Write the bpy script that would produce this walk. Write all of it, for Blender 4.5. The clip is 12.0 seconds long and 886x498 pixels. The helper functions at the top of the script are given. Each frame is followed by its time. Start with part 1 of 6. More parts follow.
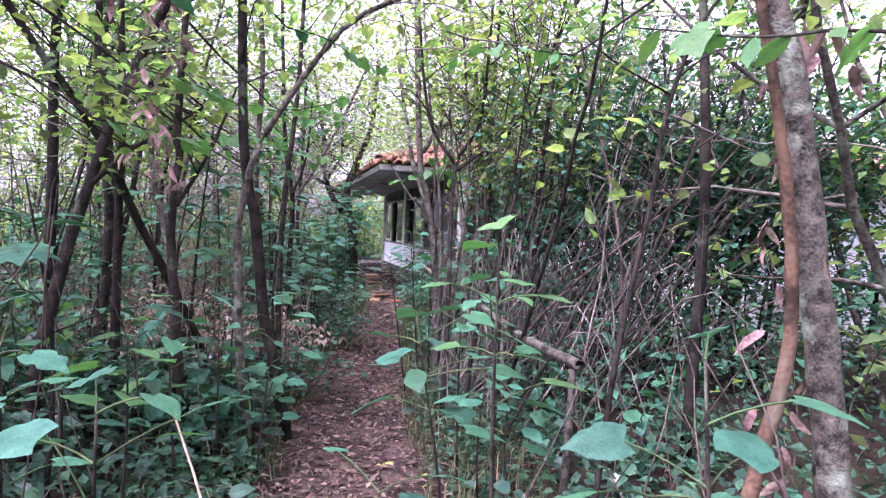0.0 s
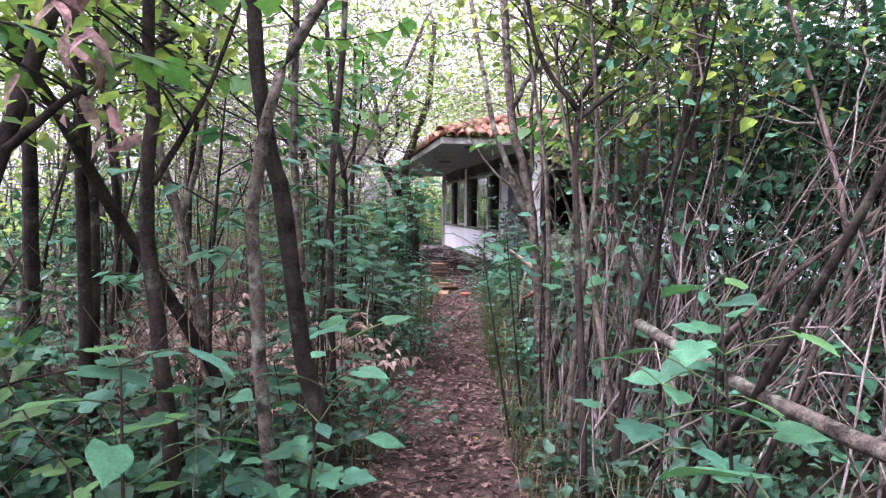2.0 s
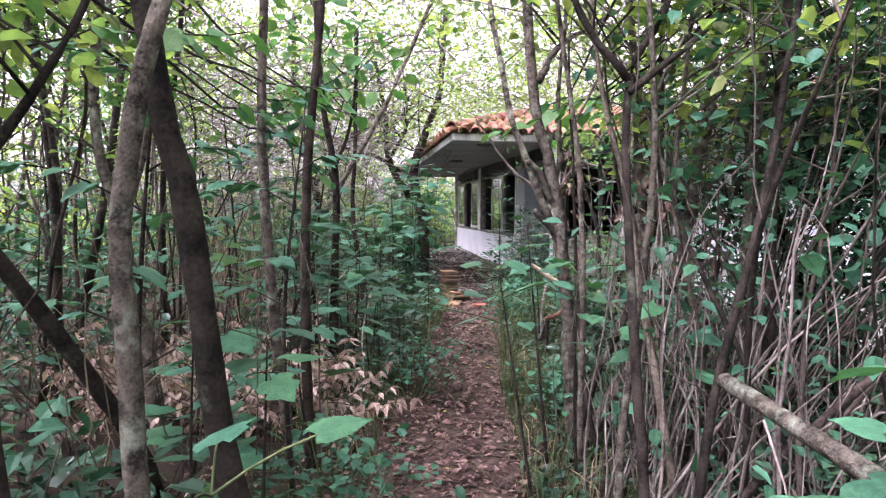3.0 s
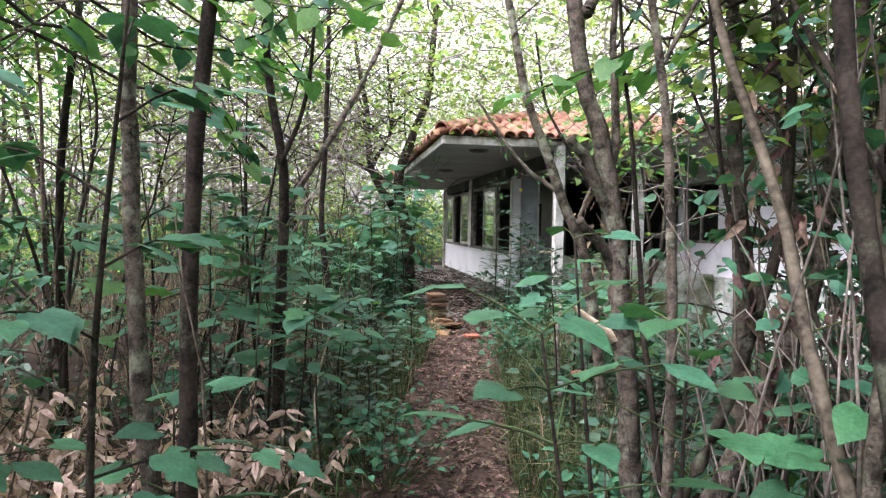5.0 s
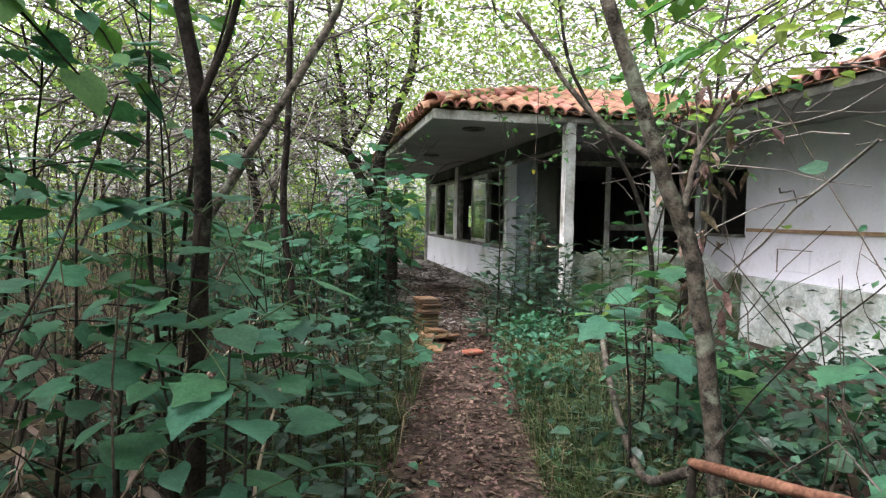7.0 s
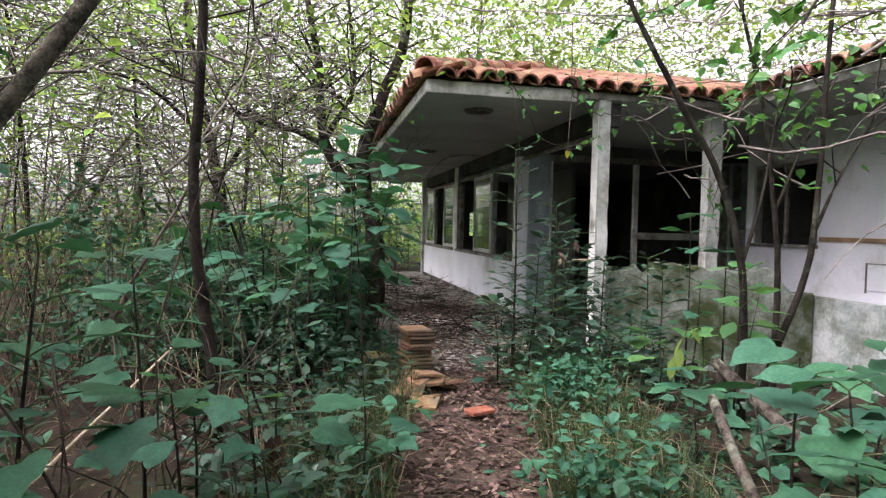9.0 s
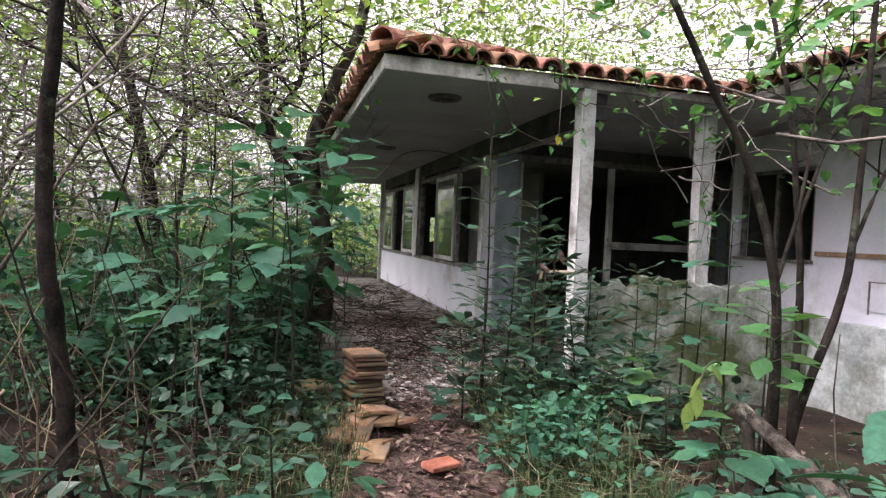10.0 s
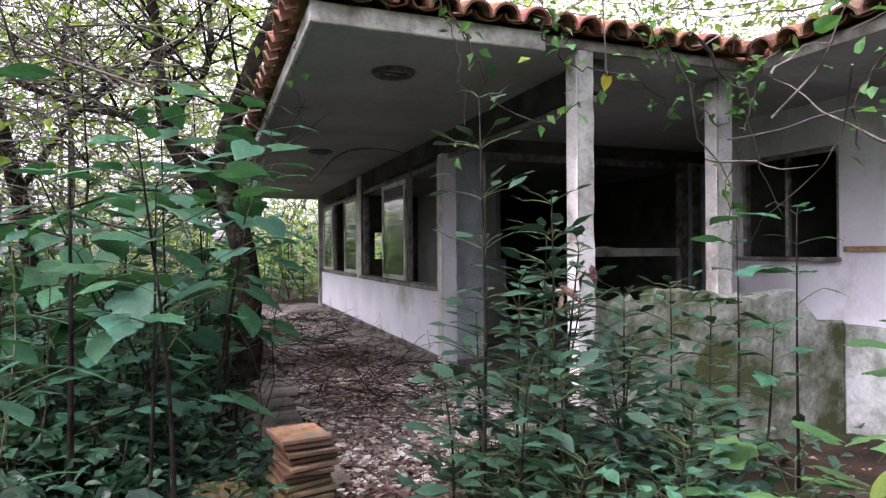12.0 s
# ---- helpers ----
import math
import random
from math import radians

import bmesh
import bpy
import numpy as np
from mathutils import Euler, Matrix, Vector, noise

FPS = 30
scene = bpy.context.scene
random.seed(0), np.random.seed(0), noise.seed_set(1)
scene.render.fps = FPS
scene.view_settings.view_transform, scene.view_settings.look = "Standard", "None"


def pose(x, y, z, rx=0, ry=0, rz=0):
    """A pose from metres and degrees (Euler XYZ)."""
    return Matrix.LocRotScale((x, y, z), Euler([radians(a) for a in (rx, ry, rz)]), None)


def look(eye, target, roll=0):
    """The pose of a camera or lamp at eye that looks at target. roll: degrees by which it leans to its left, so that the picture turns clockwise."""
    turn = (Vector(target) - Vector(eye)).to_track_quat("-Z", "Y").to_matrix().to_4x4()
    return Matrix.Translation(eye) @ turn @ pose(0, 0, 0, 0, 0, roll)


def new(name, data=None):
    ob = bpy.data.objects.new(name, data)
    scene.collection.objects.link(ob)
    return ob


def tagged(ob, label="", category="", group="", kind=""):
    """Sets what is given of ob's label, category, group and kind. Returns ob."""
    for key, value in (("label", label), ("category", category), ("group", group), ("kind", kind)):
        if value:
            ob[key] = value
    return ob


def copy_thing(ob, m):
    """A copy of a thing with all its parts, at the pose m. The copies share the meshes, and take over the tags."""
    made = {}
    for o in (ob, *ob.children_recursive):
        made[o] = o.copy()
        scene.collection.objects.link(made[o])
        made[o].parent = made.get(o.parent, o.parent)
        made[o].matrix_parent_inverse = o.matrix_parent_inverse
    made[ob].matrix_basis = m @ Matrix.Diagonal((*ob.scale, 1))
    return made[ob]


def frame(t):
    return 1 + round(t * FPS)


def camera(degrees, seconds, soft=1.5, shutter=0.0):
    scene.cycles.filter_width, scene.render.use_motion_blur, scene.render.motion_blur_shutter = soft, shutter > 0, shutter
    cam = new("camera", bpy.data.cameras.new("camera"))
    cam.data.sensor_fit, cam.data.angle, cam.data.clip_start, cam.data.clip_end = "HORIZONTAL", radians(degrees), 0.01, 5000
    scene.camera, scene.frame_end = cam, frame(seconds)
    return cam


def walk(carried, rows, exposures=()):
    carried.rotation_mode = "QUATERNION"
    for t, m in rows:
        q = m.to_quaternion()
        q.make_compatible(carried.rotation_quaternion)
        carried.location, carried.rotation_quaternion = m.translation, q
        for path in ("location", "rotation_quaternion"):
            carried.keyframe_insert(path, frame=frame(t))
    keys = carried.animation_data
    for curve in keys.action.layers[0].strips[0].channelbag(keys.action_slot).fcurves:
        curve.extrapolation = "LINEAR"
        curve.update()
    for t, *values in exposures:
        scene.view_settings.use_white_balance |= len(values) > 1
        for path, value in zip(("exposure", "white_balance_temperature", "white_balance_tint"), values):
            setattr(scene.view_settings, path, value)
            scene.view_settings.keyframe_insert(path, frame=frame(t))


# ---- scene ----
cam = camera(72.0, 12.0, soft=1.3)
PATH = [
    (0, (-3.874, -16.038, 1.438), (-3.368, -14.104, 1.37), 2.6),
    (0.5, (-3.769, -15.486, 1.438), (-3.493, -13.511, 1.297), 1.6),
    (1, (-3.757, -15.173, 1.45), (-3.524, -13.192, 1.313), 1.3),
    (1.5, (-3.832, -14.813, 1.434), (-3.504, -12.845, 1.299), 1.4),
    (2, (-3.831, -14.44, 1.416), (-3.499, -12.472, 1.283), 0.3),
    (2.5, (-3.742, -13.975, 1.44), (-3.444, -12.001, 1.318), 0.5),
    (4.5, (-3.463, -12.61, 1.395), (-3.201, -10.634, 1.234), -0.6),
    (5, (-3.437, -12.213, 1.401), (-3.109, -10.242, 1.323), 1.0),
    (5.5, (-3.406, -11.798, 1.401), (-3.132, -9.818, 1.319), 0.6),
    (6, (-3.378, -11.398, 1.417), (-3.102, -9.421, 1.295), 0.6),
    (6.5, (-3.416, -11.001, 1.402), (-2.976, -9.054, 1.284), 1.5),
    (7, (-3.372, -10.762, 1.38), (-2.968, -8.806, 1.277), 1.1),
    (7.5, (-3.296, -10.313, 1.389), (-2.906, -8.352, 1.335), 0.1),
    (9.5, (-2.868, -8.561, 1.304), (-2.427, -6.611, 1.234), 2.5),
    (10, (-2.77, -8.102, 1.301), (-2.235, -6.176, 1.254), 2.7),
    (10.5, (-2.674, -7.701, 1.296), (-2.185, -5.762, 1.264), 1.8),
    (11, (-2.644, -7.36, 1.316), (-2.103, -5.435, 1.306), 2.3),
    (11.5, (-2.628, -7.022, 1.34), (-1.992, -5.126, 1.303), 1.3),
    (12, (-2.514, -6.714, 1.297), (-1.799, -4.846, 1.302), -0.4),
]
walk(cam, [(t, look(*row)) for t, *row in PATH], [(0, 2.7, 5650, 49), (2.5, 2.75, 6000, 42), (5, 2.6, 6300, 26), (7, 2.25, 6350, 20), (9.5, 2.2, 6400, 27), (12, 2.4, 6200, 36)])

# ---- world and light ----
world = bpy.data.worlds.new("sky")
world.use_nodes = True
scene.world = world
wn = world.node_tree.nodes
sky = wn.new("ShaderNodeTexSky")
sky.sky_type = 'NISHITA'
sky.sun_disc = False
sky.sun_elevation = radians(55)
sky.sun_rotation = radians(250)
sky.air_density = 1.0
sky.dust_density = 4.0
wn["Background"].inputs["Strength"].default_value = 0.15
haze = wn.new("ShaderNodeHueSaturation")
haze.inputs["Saturation"].default_value = 0.12
haze.inputs["Value"].default_value = 1.0
world.node_tree.links.new(sky.outputs[0], haze.inputs["Color"])
world.node_tree.links.new(haze.outputs[0], wn["Background"].inputs["Color"])
sun = new("sun", bpy.data.lights.new("sun", 'SUN'))
sun.data.energy = 1.4
sun.data.angle = radians(25)
sun.data.color = (1.0, 0.96, 0.9)
sun.matrix_world = look((0, 0, 30), (19.7, 7.2, 0))

R = random.Random(7)
NP = np.random.default_rng(11)


# ---- materials ----
def surface(name, dark, light, scale=6.0, rough=0.8, bump=0.3, fine=60.0, stain=None, amount=0.5, vary=0.0, through_light=0.0, spec=0.12):
    """A two-scale procedural surface: blotches, fine grain, optional stains, and a change from piece to piece."""
    m = bpy.data.materials.new(name)
    m.use_nodes = True
    nt = m.node_tree
    n, l = nt.nodes, nt.links
    bsdf = n["Principled BSDF"]
    co = n.new("ShaderNodeTexCoord")
    big = n.new("ShaderNodeTexNoise")
    big.inputs["Scale"].default_value = scale
    big.inputs["Detail"].default_value = 5
    l.new(co.outputs["Object"], big.inputs["Vector"])
    small = n.new("ShaderNodeTexNoise")
    small.inputs["Scale"].default_value = fine
    small.inputs["Detail"].default_value = 3
    l.new(co.outputs["Object"], small.inputs["Vector"])
    add = n.new("ShaderNodeMath")
    add.operation = 'MULTIPLY_ADD'
    l.new(small.outputs["Fac"], add.inputs[0])
    add.inputs[1].default_value = 0.5
    l.new(big.outputs["Fac"], add.inputs[2])
    ramp = n.new("ShaderNodeValToRGB")
    ramp.color_ramp.elements[0].position, ramp.color_ramp.elements[0].color = 0.58, (*dark, 1)
    ramp.color_ramp.elements[1].position, ramp.color_ramp.elements[1].color = 0.93, (*light, 1)
    l.new(add.outputs[0], ramp.inputs["Fac"])
    col = ramp.outputs["Color"]
    if stain:
        blot = n.new("ShaderNodeTexNoise")
        blot.inputs["Scale"].default_value = scale * 0.35
        blot.inputs["Detail"].default_value = 8
        blot.inputs["Roughness"].default_value = 0.7
        l.new(co.outputs["Object"], blot.inputs["Vector"])
        cut = n.new("ShaderNodeValToRGB")
        cut.color_ramp.elements[0].position, cut.color_ramp.elements[1].position = 0.62 - amount * 0.3, 0.72 - amount * 0.2
        l.new(blot.outputs["Fac"], cut.inputs["Fac"])
        mix = n.new("ShaderNodeMix")
        mix.data_type = 'RGBA'
        l.new(cut.outputs["Color"], mix.inputs["Factor"])
        l.new(col, mix.inputs["A"])
        mix.inputs["B"].default_value = (*stain, 1)
        col = mix.outputs["Result"]
    if vary:
        geo = n.new("ShaderNodeNewGeometry")
        info = n.new("ShaderNodeObjectInfo")
        s = n.new("ShaderNodeMath")
        s.operation = 'ADD'
        l.new(geo.outputs["Random Per Island"], s.inputs[0])
        l.new(info.outputs["Random"], s.inputs[1])
        fr = n.new("ShaderNodeMath")
        fr.operation = 'FRACT'
        l.new(s.outputs[0], fr.inputs[0])
        hsv = n.new("ShaderNodeHueSaturation")
        val = n.new("ShaderNodeMapRange")
        val.inputs["To Min"].default_value, val.inputs["To Max"].default_value = 1 - vary, 1 + vary
        l.new(fr.outputs[0], val.inputs["Value"])
        l.new(val.outputs[0], hsv.inputs["Value"])
        wn2 = n.new("ShaderNodeTexWhiteNoise")
        wn2.noise_dimensions = '1D'
        l.new(fr.outputs[0], wn2.inputs["W"])
        hue = n.new("ShaderNodeMapRange")
        hue.inputs["To Min"].default_value, hue.inputs["To Max"].default_value = 0.5 - vary * 0.07, 0.5 + vary * 0.07
        l.new(wn2.outputs["Value"], hue.inputs["Value"])
        l.new(hue.outputs[0], hsv.inputs["Hue"])
        l.new(col, hsv.inputs["Color"])
        col = hsv.outputs["Color"]
    l.new(col, bsdf.inputs["Base Color"])
    bsdf.inputs["Roughness"].default_value = rough
    bsdf.inputs["Specular IOR Level"].default_value = spec
    if bump:
        b = n.new("ShaderNodeBump")
        b.inputs["Strength"].default_value = bump
        b.inputs["Distance"].default_value = 0.01
        l.new(add.outputs[0], b.inputs["Height"])
        l.new(b.outputs[0], bsdf.inputs["Normal"])
    if through_light:
        tr = n.new("ShaderNodeBsdfTranslucent")
        warm = n.new("ShaderNodeMix")
        warm.data_type, warm.blend_type = 'RGBA', 'MULTIPLY'
        warm.inputs["Factor"].default_value = 1.0
        l.new(col, warm.inputs["A"])
        warm.inputs["B"].default_value = (1.4, 1.5, 0.75, 1)
        l.new(warm.outputs["Result"], tr.inputs["Color"])
        ms = n.new("ShaderNodeMixShader")
        ms.inputs[0].default_value = through_light
        l.new(bsdf.outputs[0], ms.inputs[1])
        l.new(tr.outputs[0], ms.inputs[2])
        l.new(ms.outputs[0], n["Material Output"].inputs["Surface"])
    return m


M_SOIL = surface("forest_soil", (0.012, 0.009, 0.007), (0.05, 0.035, 0.026), 2.5, 0.95, 0.8, 45, (0.03, 0.04, 0.018), 0.35)
M_PATH = surface("path_litter_soil", (0.032, 0.022, 0.018), (0.115, 0.08, 0.066), 5, 0.95, 0.9, 55)
M_BARK = surface("grey_brown_bark", (0.007, 0.006, 0.0055), (0.042, 0.035, 0.028), 9, 0.92, 0.9, 80, (0.12, 0.14, 0.1), 0.2, 0.25)
M_BARKPALE = surface("pale_lichen_bark", (0.018, 0.016, 0.013), (0.12, 0.104, 0.085), 22, 0.92, 1.0, 130, (0.2, 0.22, 0.17), 0.3, 0.2)
M_CANE = surface("dry_cane", (0.02, 0.016, 0.013), (0.115, 0.095, 0.078), 6, 0.85, 0.3, 60, None, 0.5, 0.45)
M_TWIG = surface("pale_grey_twig", (0.06, 0.053, 0.046), (0.22, 0.195, 0.175), 6, 0.85, 0.2, 60, None, 0.5, 0.45)
M_DEADWOOD = surface("rotten_log_wood", (0.025, 0.016, 0.011), (0.13, 0.078, 0.05), 7, 0.85, 0.7, 70, (0.12, 0.1, 0.07), 0.4, 0.1)
M_REDWOOD = surface("reddish_bare_branch", (0.1, 0.045, 0.03), (0.32, 0.16, 0.105), 9, 0.8, 0.6, 80, (0.06, 0.035, 0.025), 0.35)
M_SPLIT = surface("bare_split_wood", (0.3, 0.23, 0.16), (0.6, 0.5, 0.38), 10, 0.75, 0.5, 90)
M_LEAF = surface("broad_green_leaf", (0.026, 0.092, 0.053), (0.055, 0.17, 0.1), 12, 0.5, 0.15, 90, None, 0.5, 0.3, 0.18, 0.22)
M_LEAFNEAR = surface("large_teal_green_leaf", (0.022, 0.088, 0.048), (0.052, 0.16, 0.09), 14, 0.5, 0.25, 110, (0.09, 0.15, 0.05), 0.1, 0.35, 0.2, 0.25)
M_LEAFLIGHT = surface("bright_young_leaf", (0.05, 0.14, 0.045), (0.095, 0.225, 0.08), 12, 0.55, 0.15, 90, None, 0.5, 0.3, 0.35, 0.3)
# Darker copy of the green leaf: undergrowth shade is put into its colour.
M_SHADELEAF = surface("undergrowth_leaf_shaded", (0.018, 0.05, 0.029), (0.05, 0.112, 0.064), 8, 0.55, 0.1, 60, None, 0.5, 0.45, 0.08, 0.12)
M_CANOPY = surface("canopy_leaf", (0.095, 0.155, 0.055), (0.2, 0.28, 0.11), 3, 0.6, 0.0, 40, None, 0.5, 0.5, 0.6, 0.2)
M_GLOSSY = surface("laurel_leaf", (0.02, 0.058, 0.036), (0.045, 0.105, 0.064), 9, 0.36, 0.1, 60, None, 0.5, 0.3, 0.06, 0.4)
M_DRYLEAF = surface("dry_fallen_leaf", (0.05, 0.032, 0.026), (0.215, 0.145, 0.118), 14, 0.8, 0.2, 80, None, 0.5, 0.6, 0.04, 0.25)
M_PALEDEAD = surface("pale_curled_dead_leaf", (0.25, 0.18, 0.15), (0.54, 0.43, 0.38), 14, 0.8, 0.2, 80, None, 0.5, 0.35, 0.15, 0.25)
M_YELLOW = surface("yellowing_leaf", (0.3, 0.28, 0.03), (0.5, 0.46, 0.09), 14, 0.6, 0.1, 80, None, 0.5, 0.2, 0.3, 0.3)
M_YOUNGYELLOW = surface("yellow_green_leaf", (0.08, 0.14, 0.03), (0.16, 0.23, 0.06), 14, 0.55, 0.15, 80, (0.2, 0.14, 0.06), 0.2, 0.2, 0.3, 0.25)
M_GRASS = surface("forest_grass", (0.03, 0.055, 0.022), (0.085, 0.12, 0.05), 5, 0.7, 0.0, 50, None, 0.5, 0.45, 0.25, 0.25)
M_STRAW = surface("dry_straw", (0.1, 0.08, 0.052), (0.28, 0.23, 0.155), 5, 0.8, 0.0, 50, None, 0.5, 0.4, 0.15, 0.2)
M_WHITE = surface("white_wall_paint", (0.7, 0.7, 0.77), (0.8, 0.8, 0.87), 1.6, 0.75, 0.15, 30, (0.46, 0.46, 0.44), 0.25)
M_OLDWHITE = surface("weathered_white_paint", (0.48, 0.48, 0.46), (0.72, 0.72, 0.7), 4, 0.8, 0.4, 40, (0.2, 0.19, 0.16), 0.35)
M_PLINTH = surface("stained_mossy_render", (0.17, 0.19, 0.16), (0.42, 0.46, 0.43), 2.4, 0.9, 0.6, 25, (0.055, 0.07, 0.03), 0.5)
M_PALEPLINTH = surface("pale_streaked_render", (0.28, 0.32, 0.31), (0.58, 0.62, 0.61), 3, 0.9, 0.5, 30, (0.12, 0.135, 0.09), 0.5)
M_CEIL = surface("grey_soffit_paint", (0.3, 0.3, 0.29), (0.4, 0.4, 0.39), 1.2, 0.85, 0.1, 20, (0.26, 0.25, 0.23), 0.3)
M_FRAME = surface("weathered_grey_wood", (0.13, 0.12, 0.11), (0.33, 0.32, 0.3), 9, 0.85, 0.5, 70, (0.08, 0.07, 0.06), 0.3)
M_POST = surface("peeling_painted_post", (0.28, 0.3, 0.28), (0.5, 0.52, 0.5), 5, 0.85, 0.7, 45, (0.2, 0.2, 0.17), 0.5)
M_BLUEGREY = surface("blue_grey_panel", (0.34, 0.4, 0.46), (0.5, 0.56, 0.62), 3, 0.7, 0.2, 30, (0.26, 0.27, 0.28), 0.35)
# Inner walls: the gloom of the rooms is put into this dark colour.
M_INSIDE = surface("shade_toned_room_plaster", (0.06, 0.06, 0.06), (0.13, 0.13, 0.125), 2, 0.9, 0.2, 30, (0.04, 0.04, 0.04), 0.5)
M_CONCRETE = surface("old_porch_concrete", (0.12, 0.11, 0.1), (0.28, 0.26, 0.24), 3, 0.95, 0.5, 40, (0.06, 0.05, 0.04), 0.55)
M_TILE = surface("terracotta_roof_tile", (0.19, 0.082, 0.06), (0.4, 0.21, 0.15), 6, 0.85, 0.5, 60, (0.15, 0.13, 0.09), 0.5, 0.28)
# Pan tiles and deck: tile clay darkened in colour for shade under the covers.
M_TILEUNDER = surface("clay_pan_tile_shade_tone", (0.16, 0.07, 0.045), (0.34, 0.16, 0.09), 6, 0.9, 0.5, 60, (0.08, 0.075, 0.04), 0.5, 0.2)
M_FLOORTILE = surface("ochre_clay_floor_tile", (0.15, 0.092, 0.05), (0.36, 0.235, 0.13), 9, 0.85, 0.5, 50, (0.13, 0.105, 0.075), 0.55, 0.42)
M_REDTILE = surface("red_brick_shard", (0.24, 0.085, 0.055), (0.4, 0.16, 0.11), 8, 0.85, 0.3, 60)
M_STRIPE = surface("brown_trim_board", (0.24, 0.15, 0.09), (0.42, 0.29, 0.18), 9, 0.8, 0.3, 60)
M_PLASTER = surface("pale_plaster_rubble", (0.2, 0.185, 0.17), (0.5, 0.475, 0.44), 8, 0.95, 0.4, 60, None, 0.5, 0.3)
M_METAL = surface("rusty_lamp_metal", (0.06, 0.055, 0.05), (0.16, 0.145, 0.13), 12, 0.6, 0.3, 60)
glass = bpy.data.materials.new("dusty_window_glass")
glass.use_nodes = True
gb = glass.node_tree.nodes["Principled BSDF"]
gb.inputs["Transmission Weight"].default_value = 1.0
gb.inputs["Roughness"].default_value = 0.04
gb.inputs["IOR"].default_value = 1.45
gb.inputs["Base Color"].default_value = (0.8, 0.85, 0.83, 1)


# ---- building tools ----
class Geo:
    """Collects vertices and four-cornered faces for one mesh."""

    def __init__(self):
        self.v, self.f, self.n = [], [], 0

    def add(self, v, f):
        v, f = np.asarray(v, float).reshape(-1, 3), np.asarray(f, int).reshape(-1, 4)
        self.v.append(v)
        self.f.append(f + self.n)
        self.n += len(v)
        return self

    def mesh(self, name, material, smooth=True):
        v = np.concatenate(self.v) if self.v else np.zeros((0, 3))
        f = np.concatenate(self.f) if self.f else np.zeros((0, 4), int)
        me = bpy.data.meshes.new(name)
        me.vertices.add(len(v))
        me.vertices.foreach_set("co", v.ravel())
        me.loops.add(f.size)
        me.loops.foreach_set("vertex_index", f.ravel())
        me.polygons.add(len(f))
        me.polygons.foreach_set("loop_start", np.arange(0, f.size, 4))
        me.polygons.foreach_set("use_smooth", np.full(len(f), smooth))
        me.update(calc_edges=True)
        me.materials.append(material)
        return me


def put_mesh(name, me, parent=None, label="", m=None):
    ob = new(name, me)
    if parent is not None:
        ob.parent = parent
    if m is not None:
        ob.matrix_basis = m
    if label:
        tagged(ob, label=label)
    return ob


def thing(name, label, category, group="", kind="", m=None):
    ob = tagged(new(name), label, category, group, kind)
    if m is not None:
        ob.matrix_basis = m
    return ob


def part(name, bm, material, parent, label="", m=None):
    me = bpy.data.meshes.new(name)
    bm.to_mesh(me)
    bm.free()
    me.materials.append(material)
    return put_mesh(name, me, parent, label, m)


def boxes(*items, bevel=0.006):
    """A bmesh of bevelled boxes, each ((x0, y0, z0), (x1, y1, z1))."""
    bm = bmesh.new()
    for a, b in items:
        m = Matrix.LocRotScale([(p + q) / 2 for p, q in zip(a, b)], None, [abs(q - p) for p, q in zip(a, b)])
        bmesh.ops.create_cube(bm, size=1, matrix=m)
    if bevel:
        bmesh.ops.bevel(bm, geom=bm.edges[:], offset=bevel, segments=1, affect='EDGES')
    return bm


def solid(name, label, category, material, *items, kind="", group="", bevel=0.006):
    bm = boxes(*items, bevel=bevel)
    me = bpy.data.meshes.new(name)
    bm.to_mesh(me)
    bm.free()
    me.materials.append(material)
    return tagged(new(name, me), label, category, group, kind)


def bend(points, steps):
    """A smooth line through a few given points."""
    p = np.asarray(points, float)
    if len(p) < 3:
        t = np.linspace(0, 1, steps)[:, None]
        return p[0] * (1 - t) + p[-1] * t
    q = np.vstack([2 * p[0] - p[1], p, 2 * p[-1] - p[-2]])
    out = []
    for s in np.linspace(0, len(p) - 1.0001, steps):
        i = int(s)
        t = s - i
        a, b, c, d = q[i:i + 4]
        out.append(0.5 * (2 * b + (c - a) * t + (2 * a - 5 * b + 4 * c - d) * t * t + (3 * b - a - 3 * c + d) * t ** 3))
    return np.array(out)


def tube(line, r0, r1, sides=6, rough=0.0, seed=0):
    """Vertices and faces of a tapered round stem along a line."""
    line = np.asarray(line, float)
    k = len(line)
    d = np.gradient(line, axis=0)
    d /= np.linalg.norm(d, axis=1)[:, None] + 1e-9
    ref = np.where(np.abs(d[:, 2:3]) > 0.9, [[1.0, 0, 0]], [[0, 0, 1.0]])
    u = np.cross(d, ref)
    u /= np.linalg.norm(u, axis=1)[:, None] + 1e-9
    w = np.cross(d, u)
    a = np.linspace(0, 2 * np.pi, sides, endpoint=False)
    r = np.linspace(r0, r1, k)[:, None, None]
    if rough:
        g = np.random.default_rng(seed)
        r = r * (1 + rough * g.normal(size=(k, sides, 1)))
    v = line[:, None] + r * (np.cos(a)[None, :, None] * u[:, None] + np.sin(a)[None, :, None] * w[:, None])
    i, j = np.meshgrid(np.arange(k - 1), np.arange(sides), indexing="ij")
    jn = (j + 1) % sides
    f = np.stack([i * sides + j, i * sides + jn, (i + 1) * sides + jn, (i + 1) * sides + j], -1)
    f = f.reshape(-1, 4)
    caps = [[0, 1, 2, 3]] if sides == 4 else []
    if sides >= 6:
        top = (k - 1) * sides
        caps = [[top + 0, top + 1, top + 2, top + 3], [top + 0, top + 3, top + 4, top + 5], [3, 2, 1, 0], [5, 4, 3, 0]]
    return v.reshape(-1, 3), np.vstack([f, np.array(caps, int).reshape(-1, 4)]) if caps else f


